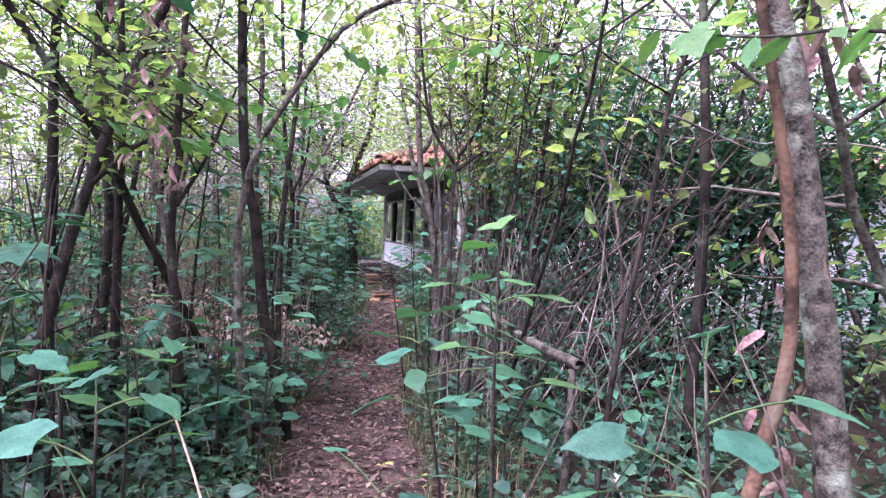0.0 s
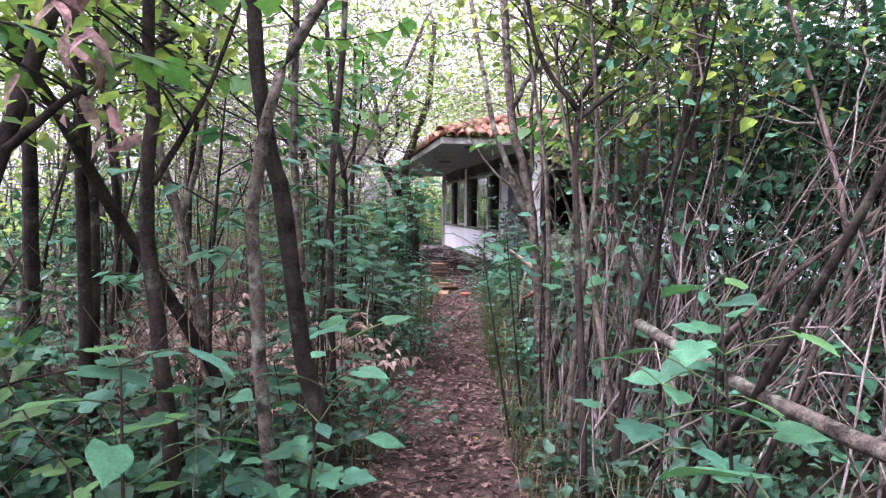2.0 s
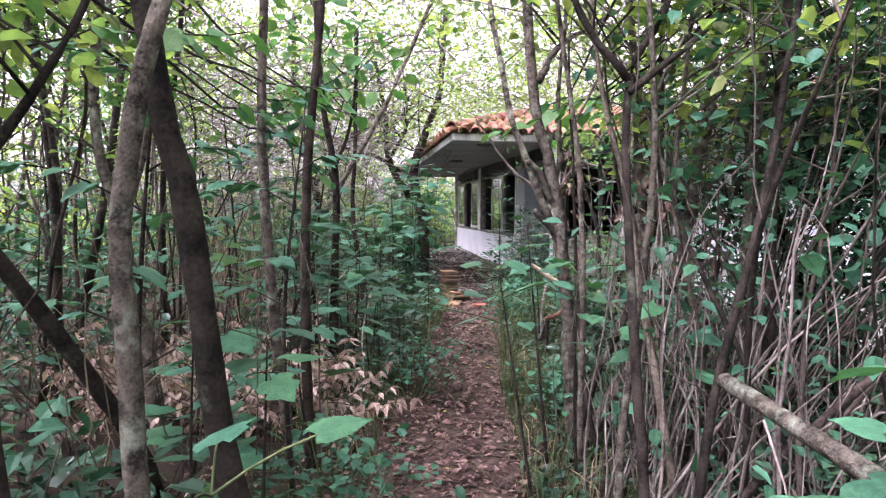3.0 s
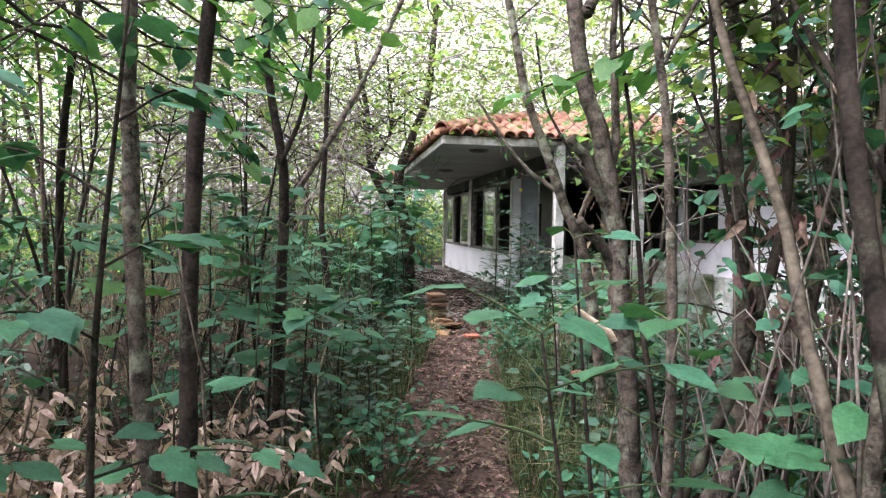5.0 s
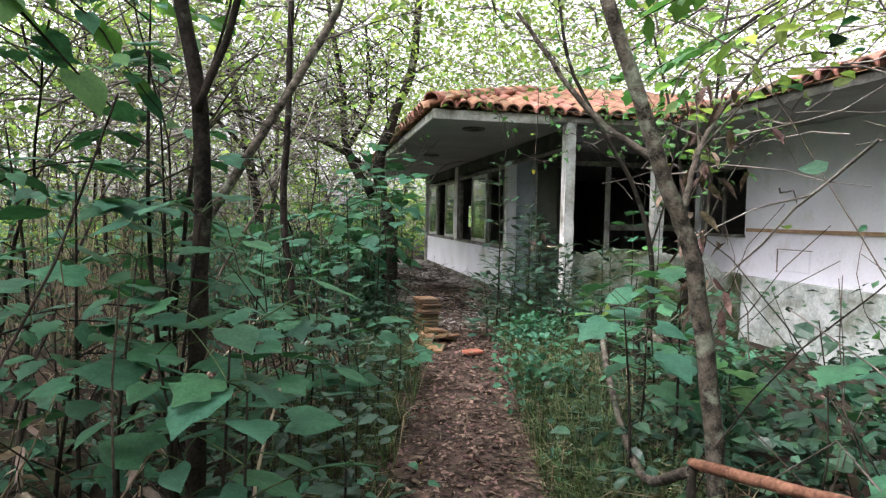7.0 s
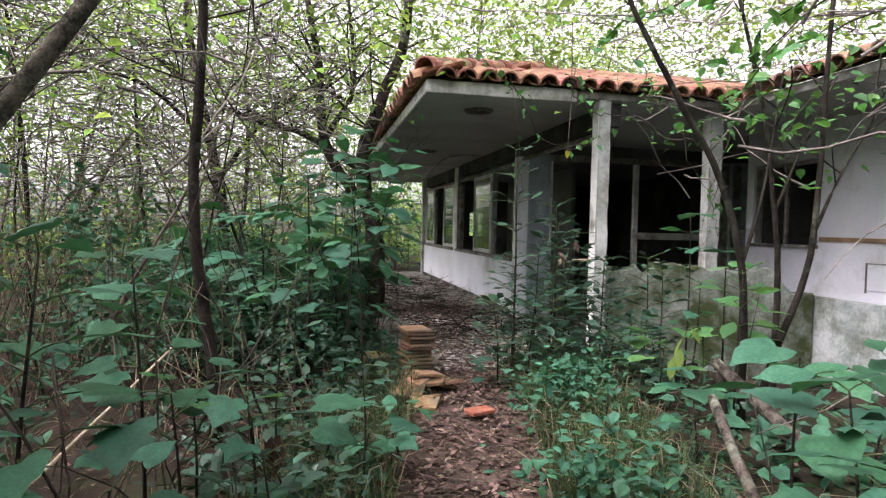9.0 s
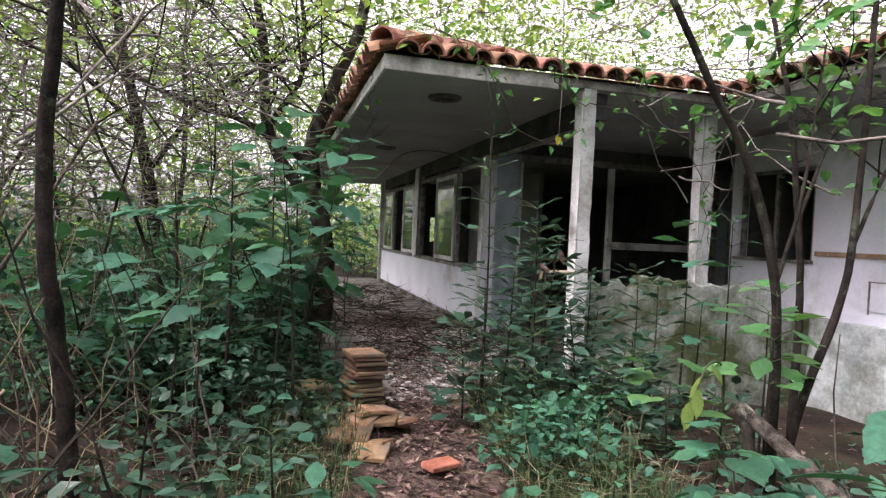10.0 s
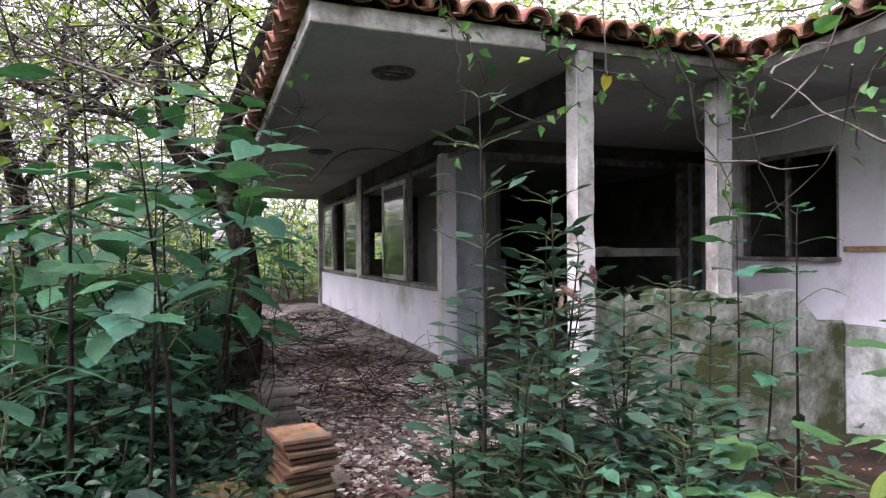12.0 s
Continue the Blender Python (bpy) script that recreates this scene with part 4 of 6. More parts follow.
for i, (line, r, m) in enumerate((([(-2.45, -10.35, -0.05), (-2.31, -10.35, 0.46), (-2.17, -10.35, 0.73), (-2.04, -10.35, 1.11), (-1.94, -10.35, 1.55), (-1.95, -10.35, 2.3), (-1.9, -10.3, 3.8)], 0.022, M_BARK),
                                  ([(-2.44, -10.5, -0.05), (-2.44, -10.5, 1.07), (-2.46, -10.5, 1.53), (-2.5, -10.5, 1.88), (-2.6, -10.45, 2.6), (-2.7, -10.4, 3.6)], 0.016, M_BARKPALE),
                                  ([(-2.35, -10.2, -0.05), (-2.1, -10.2, 0.38), (-1.89, -10.2, 0.75), (-1.7, -10.2, 1.21), (-1.63, -10.2, 1.72), (-1.55, -10.2, 2.14), (-1.5, -10.1, 4.0)], 0.042, M_BARKPALE),
                                  ([(-1.86, -10.0, -0.05), (-1.84, -10.0, 0.87), (-1.87, -10.0, 1.42), (-1.91, -10.0, 1.87), (-1.95, -10.0, 2.4), (-2.1, -9.9, 3.8)], 0.034, M_BARKPALE),
                                  ([(-1.6, -10.6, -0.05), (-1.58, -10.6, 0.8), (-1.48, -10.5, 1.8), (-1.4, -10.5, 3.0)], 0.04, M_BARKPALE),
                                  ([(-2.62, -11.4, -0.05), (-2.6, -11.35, 0.5), (-2.5, -11.3, 1.2), (-2.42, -11.2, 1.9), (-2.5, -11.1, 3.2)], 0.016, M_BARKPALE),
                                  ([(-2.55, -11.75, -0.05), (-2.45, -11.7, 0.7), (-2.2, -11.6, 1.5), (-2.0, -11.5, 2.3), (-1.7, -11.4, 3.4)], 0.016, M_BARK),
                                  ([(-1.75, -11.0, -0.05), (-1.72, -11, 0.8), (-1.65, -10.9, 1.8), (-1.55, -10.9, 3.2)], 0.03, M_BARK))):
    p = line[3]
    side = 0.5 if i % 2 else -0.3
    tree("mossy stem of an old coppice" if m is M_BARKPALE else "dark crooked stem of an old coppice", line, r, r * 0.6,
         [([p, (p[0] + side * 0.5, p[1], p[2] + 0.5), (p[0] + side, p[1] - 0.1, p[2] + 1.2)], r * 0.5, r * 0.25)], m, seed=60 + i, twig_n=7, twig_len=0.9, per=5)


for i in range(14):
    x, y = -0.6 + 0.2 * i + R.uniform(-0.2, 0.2), -9.5 - R.uniform(0, 1.8)
    tree("leafy young tree before the far wing", [(x, y, -0.1), (x + R.uniform(-0.2, 0.2), y, 0.9), (x + R.uniform(-0.4, 0.3), y, 2.0), (x + R.uniform(-0.5, 0.3), y, 3.4)], 0.03, 0.014,
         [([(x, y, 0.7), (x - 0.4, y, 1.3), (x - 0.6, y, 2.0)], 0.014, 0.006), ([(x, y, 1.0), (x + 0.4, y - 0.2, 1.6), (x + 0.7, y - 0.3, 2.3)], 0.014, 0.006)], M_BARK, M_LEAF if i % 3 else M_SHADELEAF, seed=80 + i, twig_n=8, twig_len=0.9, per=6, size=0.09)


# ---- saplings, built once and copied ----
def sapling(seed, h, r, material, leaf, per):
    rng, gen = random.Random(seed), np.random.default_rng(seed)
    ob = thing("sapling", "thin crooked sapling with sparse leaves", "sapling", "saplings")
    line = bend([(0, 0, -0.05), (rng.uniform(-0.1, 0.1), rng.uniform(-0.1, 0.1), h * 0.3), (rng.uniform(-0.3, 0.3), rng.uniform(-0.3, 0.3), h * 0.65), (rng.uniform(-0.7, 0.7), rng.uniform(-0.7, 0.7), h)], 18)
    put_mesh("trunk", Geo().add(*tube(line, r, r * 0.35, 6, 0.06, seed)).mesh("trunk", material), ob)
    g = Geo()
    tw = twigs(g, line[4:], 12, h * 0.28, r * 0.32, rng, 0.8)
    tagged(put_mesh("branchwork", g.mesh("branchwork", material), ob), kind="stuff")
    put_mesh("crown", Geo().add(*crown_leaves(tw, max(1, per // 2), 0.085, gen, 0.14)).mesh("crown", leaf, False), ob)
    return ob


protos = [sapling(100 + i, h, r, m, lf, per) for i, (h, r, m, lf, per) in enumerate(((4.2, 0.022, M_BARK, M_CANOPY, 5), (5.0, 0.03, M_BARKPALE, M_CANOPY, 5), (3.4, 0.016, M_BARK, M_LEAFLIGHT, 6), (5.6, 0.038, M_BARK, M_CANOPY, 6), (3.0, 0.013, M_CANE, M_CANOPY, 2), (4.4, 0.018, M_CANE, M_CANOPY, 2)))]
made = 0
while made < 150:
    if made < 66:
        y = R.uniform(-15.5, 2)
        d = R.choice((-1, -1, 1)) * R.uniform(0.85, 6.0)
        x = float(np.interp(y, TRAIL[:, 1], TRAIL[:, 0])) + d
    else:
        x, y = R.uniform(-18, 12), R.uniform(-24, 24)
    if abs(off_trail(x, y)) < 0.8 or in_house(np.array(x), np.array(y), 0.4) or (x > -1.7 and y > -8.8 and made % 6):
        continue
    if abs(off_trail(x, y)) < 2.0 or (y > -7 and x > -6.5 and R.random() < 0.92):
        continue
    s = R.uniform(0.8, 1.25)
    m = pose(x, y, float(ground_z(np.array(x), np.array(y))), R.uniform(-7, 7), R.uniform(-7, 7), R.uniform(0, 360))
    if made < len(protos):
        protos[made].matrix_basis = m
    else:
        copy_thing(protos[R.randrange(len(protos))], m)
    made += 1

# ---- broad-leaved plants ----
LEAVES = [big_leaf_mesh("leaf", M_LEAFNEAR, 0.15, 0.13, "heart", 1), big_leaf_mesh("leaf", M_LEAFNEAR, 0.13, 0.105, "heart", 2), big_leaf_mesh("leaf", M_LEAFNEAR, 0.16, 0.09, "lance", 3), big_leaf_mesh("leaf", M_LEAFNEAR, 0.16, 0.14, "lobed", 4)]
YOUNG = [big_leaf_mesh("leaf", M_LEAFLIGHT, 0.15, 0.12, "heart", 5), big_leaf_mesh("leaf", M_LEAFLIGHT, 0.16, 0.075, "lance", 6), big_leaf_mesh("leaf", M_LEAFLIGHT, 0.15, 0.14, "lobed", 7)]
LAUREL = [big_leaf_mesh("leaf", M_GLOSSY, 0.12, 0.058, "lance", 8), big_leaf_mesh("leaf", M_GLOSSY, 0.1, 0.05, "lance", 9)]


def broad_plant(name, label, category, h, n, kinds, seed, lean=(0, 0), size=1.0, upper=0.45, tilt=(-10, 24), stalk=1.0):
    """A leafy plant: a thin stem and broad leaves on stalks, each leaf a part."""
    rng = random.Random(seed)
    ob = thing(name, label, category, "broad-leaved plants")
    line = bend([(0, 0, -0.05), (lean[0] * 0.4 + rng.uniform(-0.04, 0.04), lean[1] * 0.4, h * 0.5), (lean[0], lean[1], h)], 10)
    put_mesh("stem", Geo().add(*tube(line, 0.006 + 0.003 * h, 0.003, 6)).mesh("stem", M_BARK), ob)
    g = Geo()
    at = []
    for i in range(n):
        f = upper + (1 - upper) * (i + 0.5) / n
        p = line[min(9, int(f * 9.99))]
        a = i * 2.4 + rng.uniform(-0.4, 0.4)
        L = rng.uniform(0.06, 0.16) * size * stalk * (1.3 - 0.5 * f)
        q = p + np.array([math.cos(a) * L, math.sin(a) * L, L * rng.uniform(0.1, 0.6)])
        g.add(*tube(bend([p, (p + q) / 2 + [0, 0, 0.01], q], 4), 0.0028, 0.002, 4))
        at.append((q, a, f))
    tagged(put_mesh("stalkwork", g.mesh("stalkwork", M_GRASS), ob), kind="stuff")
    for q, a, f in at:
        s = size * rng.uniform(0.65, 1.15) * (1.1 - 0.25 * f)
        m = pose(*q, rng.uniform(*tilt), rng.uniform(-26, 26), math.degrees(a) - 90 + rng.uniform(-25, 25)) @ Matrix.Scale(s, 4)
        put_mesh("leaf", kinds[rng.randrange(len(kinds))], ob, "", m)
    return ob


def spot(ob, x, y, rz=0, s=1.0, dz=0.0):
    z = float(ground_z(np.array(x), np.array(y))) + dz
    ob.matrix_basis = pose(x, y, z, 0, 0, rz)
    return ob


GREEN = "broad-leaved green plant growing beside the path"
PALE = "bright green young plant with broad leaves"
SPRIG = "sprig of broad teal-green leaves reaching over the path"
for i, (x, y, h, lx, ly, n, size, kinds, stalk) in enumerate((
        (-3.2, -14.35, 1.38, -0.08, -0.05, 8, 0.95, YOUNG, 1.3), (-3.3, -14.05, 1.05, -0.12, 0.0, 12, 1.0, LEAVES + YOUNG[:1], 1.7), (-3.0, -15.0, 1.2, -0.05, 0.0, 4, 1.1, LEAVES[:1], 1.2),
        (-3.05, -14.85, 0.85, 0.0, 0.0, 6, 1.0, LEAVES, 1.5), (-3.6, -14.55, 0.78, -0.02, 0.0, 7, 0.8, LEAVES, 1.6), (-4.3, -14.6, 1.0, 0.05, 0.0, 7, 1.0, LEAVES, 1.6), (-4.55, -14.3, 1.05, 0.0, 0.0, 6, 0.95, LEAVES, 1.5),
        (-4.75, -14.7, 1.15, 0.1, 0.0, 6, 0.9, LEAVES, 1.4), (-4.35, -12.75, 1.0, -0.05, 0.0, 7, 1.05, YOUNG + LEAVES, 1.6), (-4.2, -12.5, 0.8, 0.0, 0.0, 7, 0.9, LEAVES, 1.5), (-3.98, -12.6, 0.98, 0.12, 0.0, 9, 0.8, LEAVES, 1.6),
        (-3.98, -11.45, 0.97, 0.05, -0.02, 6, 1.2, LEAVES[3:], 1.4), (-4.2, -11.35, 0.92, 0.0, 0.0, 6, 1.1, LEAVES[3:], 1.4),
        (-2.9, -12.85, 0.9, -0.02, 0.0, 10, 1.0, LEAVES, 1.6), (-2.72, -12.9, 1.12, -0.06, 0.0, 9, 0.95, LEAVES + YOUNG[:1], 1.5), (-2.62, -12.65, 0.95, 0.0, 0.0, 9, 1.0, LEAVES, 1.5), (-2.9, -13.25, 0.7, 0.0, 0.0, 8, 0.9, LEAVES, 1.4),
        (-2.8, -10.88, 1.17, -0.2, -0.05, 11, 0.95, LEAVES, 2.0), (-2.6, -10.9, 1.12, 0.0, 0.05, 8, 0.95, LEAVES, 1.8), (-2.58, -10.4, 1.38, -0.14, 0.0, 7, 0.75, LEAVES, 1.6), (-2.3, -10.75, 1.25, 0.1, 0.0, 9, 0.9, LEAVES + YOUNG[:1], 1.6), (-2.2, -10.95, 0.9, 0.0, 0.0, 9, 1.0, LEAVES, 1.5),
        (-1.98, -8.3, 0.98, -0.06, 0.0, 9, 1.15, LEAVES, 1.5), (-1.7, -8.2, 1.05, 0.0, 0.0, 9, 1.0, LEAVES, 1.4), (-3.7, -9.0, 1.02, 0.1, -0.05, 11, 1.2, LEAVES, 1.8), (-3.5, -9.1, 0.9, -0.05, 0.0, 9, 1.1, LEAVES, 1.6), (-3.85, -8.6, 1.35, 0.1, 0.0, 9, 1.05, LEAVES, 1.7),
        (-3.42, -6.95, 0.72, 0.0, 0.0, 8, 1.2, LEAVES[3:] + YOUNG[2:], 1.5), (-3.2, -6.85, 0.72, 0.0, 0.0, 8, 1.2, LEAVES[3:] + YOUNG[2:], 1.5), (-2.52, -5.65, 0.34, 0.0, 0.0, 9, 1.0, LEAVES, 1.4), (-1.15, -7.0, 0.8, 0.0, 0.0, 5, 1.5, LEAVES, 1.4),
        (-2.62, -4.4, 1.68, -0.12, -0.05, 14, 1.2, LEAVES, 1.9), (-2.75, -4.1, 1.5, 0.05, -0.1, 11, 1.1, LEAVES, 1.8), (-3.1, -4.9, 0.95, 0.0, 0.0, 12, 1.1, LEAVES, 1.7), (-3.3, -4.5, 1.05, 0.05, 0.0, 12, 1.1, LEAVES, 1.7), (0.6, -4.2, 1.55, 0.0, 0.0, 9, 0.95, LEAVES, 1.5))):
    spot(broad_plant("leafy_shoot", SPRIG, "shoot", h, n, kinds, 700 + i, (lx, ly), size, 0.66, (-14, 16), stalk), x, y)


def tiered_sapling(seed, h, tiers, size):
    """A straight young tree whose big leaves spread in flat tiers along side branches."""
    rng = random.Random(seed)
    ob = thing("leafy_sapling", "young tree with flat tiers of broad dull-green leaves", "sapling", "tiered saplings")
    line = bend([(0, 0, -0.05), (rng.uniform(-0.06, 0.06), rng.uniform(-0.06, 0.06), h * 0.5), (rng.uniform(-0.2, 0.2), rng.uniform(-0.2, 0.2), h)], 14)
    put_mesh("trunk", Geo().add(*tube(line, 0.009 + 0.004 * h, 0.004, 6, 0.05, seed)).mesh("trunk", M_BARK), ob)
    g = Geo()
    for k in range(tiers):
        p = line[4 + int(9 * k / tiers)]
        a = k * 2.4 + rng.uniform(-0.4, 0.4)
        L = rng.uniform(0.3, 0.6) * (1.15 - 0.5 * k / tiers)
        q = p + np.array([math.cos(a) * L, math.sin(a) * L, rng.uniform(0.0, 0.18)])
        b = bend([p, (p + q) / 2 + [0, 0, 0.05], q], 7)
        g.add(*tube(b, 0.005, 0.002, 4))
        for i in range(2, 7):
            for sgn in (-1, 1):
                if rng.random() < 0.22:
                    continue
                w = a + sgn * rng.uniform(0.5, 1.3) * (0.3 if i == 6 else 1)
                m = pose(*(b[i] + [math.cos(w) * 0.03, math.sin(w) * 0.03, rng.uniform(-0.02, 0.02)]), rng.uniform(-22, 8), rng.uniform(-16, 16), math.degrees(w) - 90) @ Matrix.Scale(size * rng.uniform(0.6, 1.1), 4)
                put_mesh("leaf", TIER[rng.randrange(len(TIER))], ob, "", m)
    tagged(put_mesh("branchwork", g.mesh("branchwork", M_BARK), ob), kind="stuff")
    return ob


TIER = [big_leaf_mesh("leaf", M_LEAF, 0.14, 0.1, "heart", 15), big_leaf_mesh("leaf", M_LEAF, 0.15, 0.085, "lance", 16), big_leaf_mesh("leaf", M_LEAF, 0.15, 0.125, "lobed", 17)]
tiered = [tiered_sapling(900 + i, h, t, z) for i, (h, t, z) in enumerate(((1.5, 6, 0.9), (2.1, 8, 0.95), (2.6, 9, 1.0), (1.1, 5, 0.85)))]
for i, (x, y) in enumerate(((-4.0, -7.6), (-4.6, -8.3), (-3.95, -8.0), (-4.35, -8.3), (-5.2, -8.0), (-4.3, -6.9), (-4.9, -7.2), (-5.6, -9.4), (-5.4, -10.4), (-4.6, -10.8), (-5.9, -8.6), (-3.9, -10.9),
                            (-5.3, -13.2), (-5.7, -12.2), (-4.9, -12.9), (-1.4, -9.5), (-3.05, -3.9), (-2.75, -3.3), (-3.5, -3.3))):
    m = pose(x, y, float(ground_z(np.array(x), np.array(y))), R.uniform(-4, 4), R.uniform(-4, 4), R.uniform(0, 360)) @ Matrix.Scale(R.uniform(0.8, 1.1), 4)
    if i < len(tiered):
        tiered[i].matrix_basis = m
    else:
        copy_thing(tiered[R.randrange(len(tiered)) if y < -6 else 3 * (i % 2)], m)
for i, (x, y, h, n, s, kind) in enumerate(((-4.95, -14.1, 0.75, 5, 0.9, 0), (-2.75, -13.3, 0.68, 8, 1.0, 0), (-4.5, -13.35, 0.85, 6, 0.9, 1), (-4.75, -13.0, 0.75, 5, 0.9, 0),
                                           (-3.98, -12.35, 0.5, 12, 0.8, 0), (-4.6, -12.35, 0.7, 8, 0.9, 1), (-3.85, -10.3, 0.8, 10, 0.9, 0), (-4.1, -11.2, 0.6, 10, 0.8, 0))):
    spot(broad_plant("broadleaf_plant", PALE if kind else GREEN, "plant", h, n, YOUNG if kind else LEAVES, 200 + i, (R.uniform(-0.1, 0.1), R.uniform(-0.1, 0.1)), s * 1.3, 0.55), x, y)
for i, (x, y, h, n, s, kind) in enumerate(((-4.35, -10.9, 0.6, 10, 1.1, 0), (-4.0, -12.0, 0.5, 12, 0.8, 0), (-3.73, -8.9, 0.95, 12, 1.05, 0), (-3.95, -8.75, 1.2, 14, 1.0, 0), (-3.6, -8.2, 0.8, 12, 1.0, 0),
                                           (-3.45, -7.7, 0.75, 12, 1.0, 0), (-4.2, -8.4, 1.45, 14, 1.1, 0), (-4.0, -7.9, 1.3, 14, 1.0, 0), (-3.7, -7.3, 1.2, 13, 1.0, 0), (-4.6, -8.9, 1.1, 12, 1.1, 1), (-3.55, -6.7, 1.1, 13, 1.0, 0), (-1.75, -7.9, 0.8, 10, 1.2, 0), (-1.45, -7.6, 0.85, 10, 1.1, 0),
                                           (-1.3, -8.0, 0.6, 10, 1.0, 1), (-3.65, -7.0, 0.4, 12, 1.2, 0), (-3.35, -6.9, 0.35, 11, 1.2, 0), (-2.65, -5.9, 0.28, 10, 1.0, 0), (-0.35, -5.6, 1.0, 14, 1.0, 1), (-0.1, -5.3, 0.9, 12, 1.0, 1), (-0.6, -5.2, 0.45, 10, 1.3, 1),
                                           (-1.0, -6.2, 0.5, 12, 1.0, 0), (-0.7, -6.9, 0.7, 12, 1.1, 0), (0.2, -4.3, 0.9, 12, 0.8, 0), (0.35, -4.0, 1.5, 13, 1.0, 0), (-0.2, -4.2, 0.5, 12, 0.9, 0))):
    spot(broad_plant("broadleaf_plant", PALE if kind else GREEN, "plant", h, n, YOUNG if kind else LEAVES, 300 + i, (R.uniform(-0.1, 0.1), R.uniform(-0.1, 0.1)), s * 1.22, 0.5), x, y)
for i in range(30):
    y = R.uniform(-3.6, -0.2)
    x = -2.45 - abs(R.gauss(0, 0.55)) - max(0, -2.6 - y) * 0.25
    h = max(0.4, 1.6 - abs(y + 1.9) * 0.4 - abs(x + 2.6) * 0.7) * R.uniform(0.7, 1.1)
    spot(broad_plant("ivy_bush", "dense broad-leaved bush beside the old tree", "bush", h, 18, LEAVES, 400 + i, (R.uniform(-0.2, 0.3), R.uniform(-0.3, 0.1)), 1.05, 0.15), x, y)
for i, (x, y, h) in enumerate(((-2.45, -2.3, 2.0), (-2.6, -2.0, 2.2), (-2.55, -2.7, 1.8), (-2.75, -2.4, 2.1), (-2.4, -1.6, 2.1), (-2.9, -2.9, 1.6), (-2.6, -3.3, 1.3), (-3.1, -2.3, 1.7), (-3.6, -2.9, 1.3), (-3.9, -3.8, 1.1))):
    spot(broad_plant("ivy_bush", "tall broad-leaved bush climbing beside the old tree", "bush", h, 17, LEAVES, 470 + i, (R.uniform(-0.45, 0.35), R.uniform(-0.5, -0.1)), 1.75, 0.35, (-32, 22)), x, y)
for i, (x, y, h, n) in enumerate(((-1.42, -4.3, 1.95, 34), (-1.06, -4.3, 1.5, 40), (-1.2, -4.2, 1.15, 40), (-0.9, -4.15, 1.25, 40), (-1.35, -4.5, 0.8, 40), (-1.1, -4.55, 0.75, 46), (-0.8, -4.45, 0.8, 46), (-1.3, -4.05, 1.0, 40), (-0.6, -4.2, 1.0, 44), (-1.0, -4.0, 1.35, 40),
                                  (-1.45, -4.05, 0.7, 40), (-0.75, -3.9, 1.0, 44), (-0.4, -4.0, 0.75, 44), (-1.2, -4.75, 0.5, 36), (-0.85, -4.8, 0.5, 36), (-0.5, -4.6, 0.5, 36), (0.0, -4.1, 0.95, 34), (0.1, -3.7, 1.05, 34), (-0.2, -4.4, 0.45, 34), (-0.65, -3.6, 1.1, 34))):
    spot(broad_plant("laurel_shrub", "dark glossy laurel shoots beside the porch post", "shrub", h, int(n * 1.5), LAUREL, 500 + i, (R.uniform(-0.08, 0.08), R.uniform(-0.1, 0.05)), 1.2, 0.08, (0, 45)), x, y)
for i, (x, y, h) in enumerate(((-1.7, 9.7, 2.2), (-1.2, 9.6, 1.9), (-0.7, 9.8, 2.2), (-0.2, 9.7, 2.0), (-1.9, 8.6, 2.3), (-2.3, 7.4, 2.2), (-2.3, 1.8, 2.0), (-2.5, 1.0, 2.2), (-1.4, 10.2, 2.6), (-0.5, 10.3, 2.6), (-2.45, 0.3, 1.6))):
    spot(broad_plant("porch_bush", "dim leafy bush crowding the edge of the porch", "bush", h, 26, TIER, 560 + i, (R.uniform(-0.2, 0.2), R.uniform(-0.2, 0.2)), 1.7, 0.1, (-25, 25), 1.6), x, y)
for i in range(9):
    x, y = R.uniform(-3.6, -2.55), R.uniform(-8.8, -5.2)
    spot(broad_plant("laurel_shrub", "low dark glossy shoots by the path", "shrub", R.uniform(0.35, 0.75), 22, LAUREL, 530 + i, (0, 0), 1.0, 0.12, (-10, 35)), min(x, float(np.interp(y, TRAIL[:, 1], TRAIL[:, 0])) - 0.55), y)



def drooping_leaf_plant(x, y, h):
    """A bent stalk with long yellow-green leaves hanging from its end."""
    ob = spot(thing("drooping_plant", "bent stalk with long drooping yellow-green leaves", "plant"), x, y)
    line = bend([(0, 0, -0.05), (0.02, 0, h), (-0.12, -0.05, h * 1.15), (-0.24, -0.1, h * 0.85)], 12)
    put_mesh("stem", Geo().add(*tube(line, 0.008, 0.004, 6)).mesh("stem", M_GRASS), ob)
    blade = big_leaf_mesh("leaf", M_YOUNGYELLOW, 0.17, 0.07, "lance", 18)
    for k, (i, a, d) in enumerate(((11, 200, -75), (10, 250, -60), (9, 160, -55), (7, 290, -45), (5, 120, -40))):
        put_mesh("leaf", blade, ob, "", pose(*line[i], d, 6 * k - 12, a - 90) @ Matrix.Scale(1.0 - 0.1 * k, 4))


drooping_leaf_plant(-0.5, -5.45, 0.55)
one = thing("yellow_leaf", "single yellow leaf hanging on a thin vine", "leaf")
strand = bend([(-1.1, -4.6, 2.9), (-1.22, -4.9, 2.3), (-1.3, -5.05, 1.86)], 9)
put_mesh("strand", Geo().add(*tube(strand, 0.004, 0.002, 5)).mesh("strand", M_CANE), one)
put_mesh("blade", big_leaf_mesh("blade", M_YELLOW, 0.05, 0.036, "heart", 19), one, "", pose(-1.3, -5.05, 1.86, -50, 15, -40))


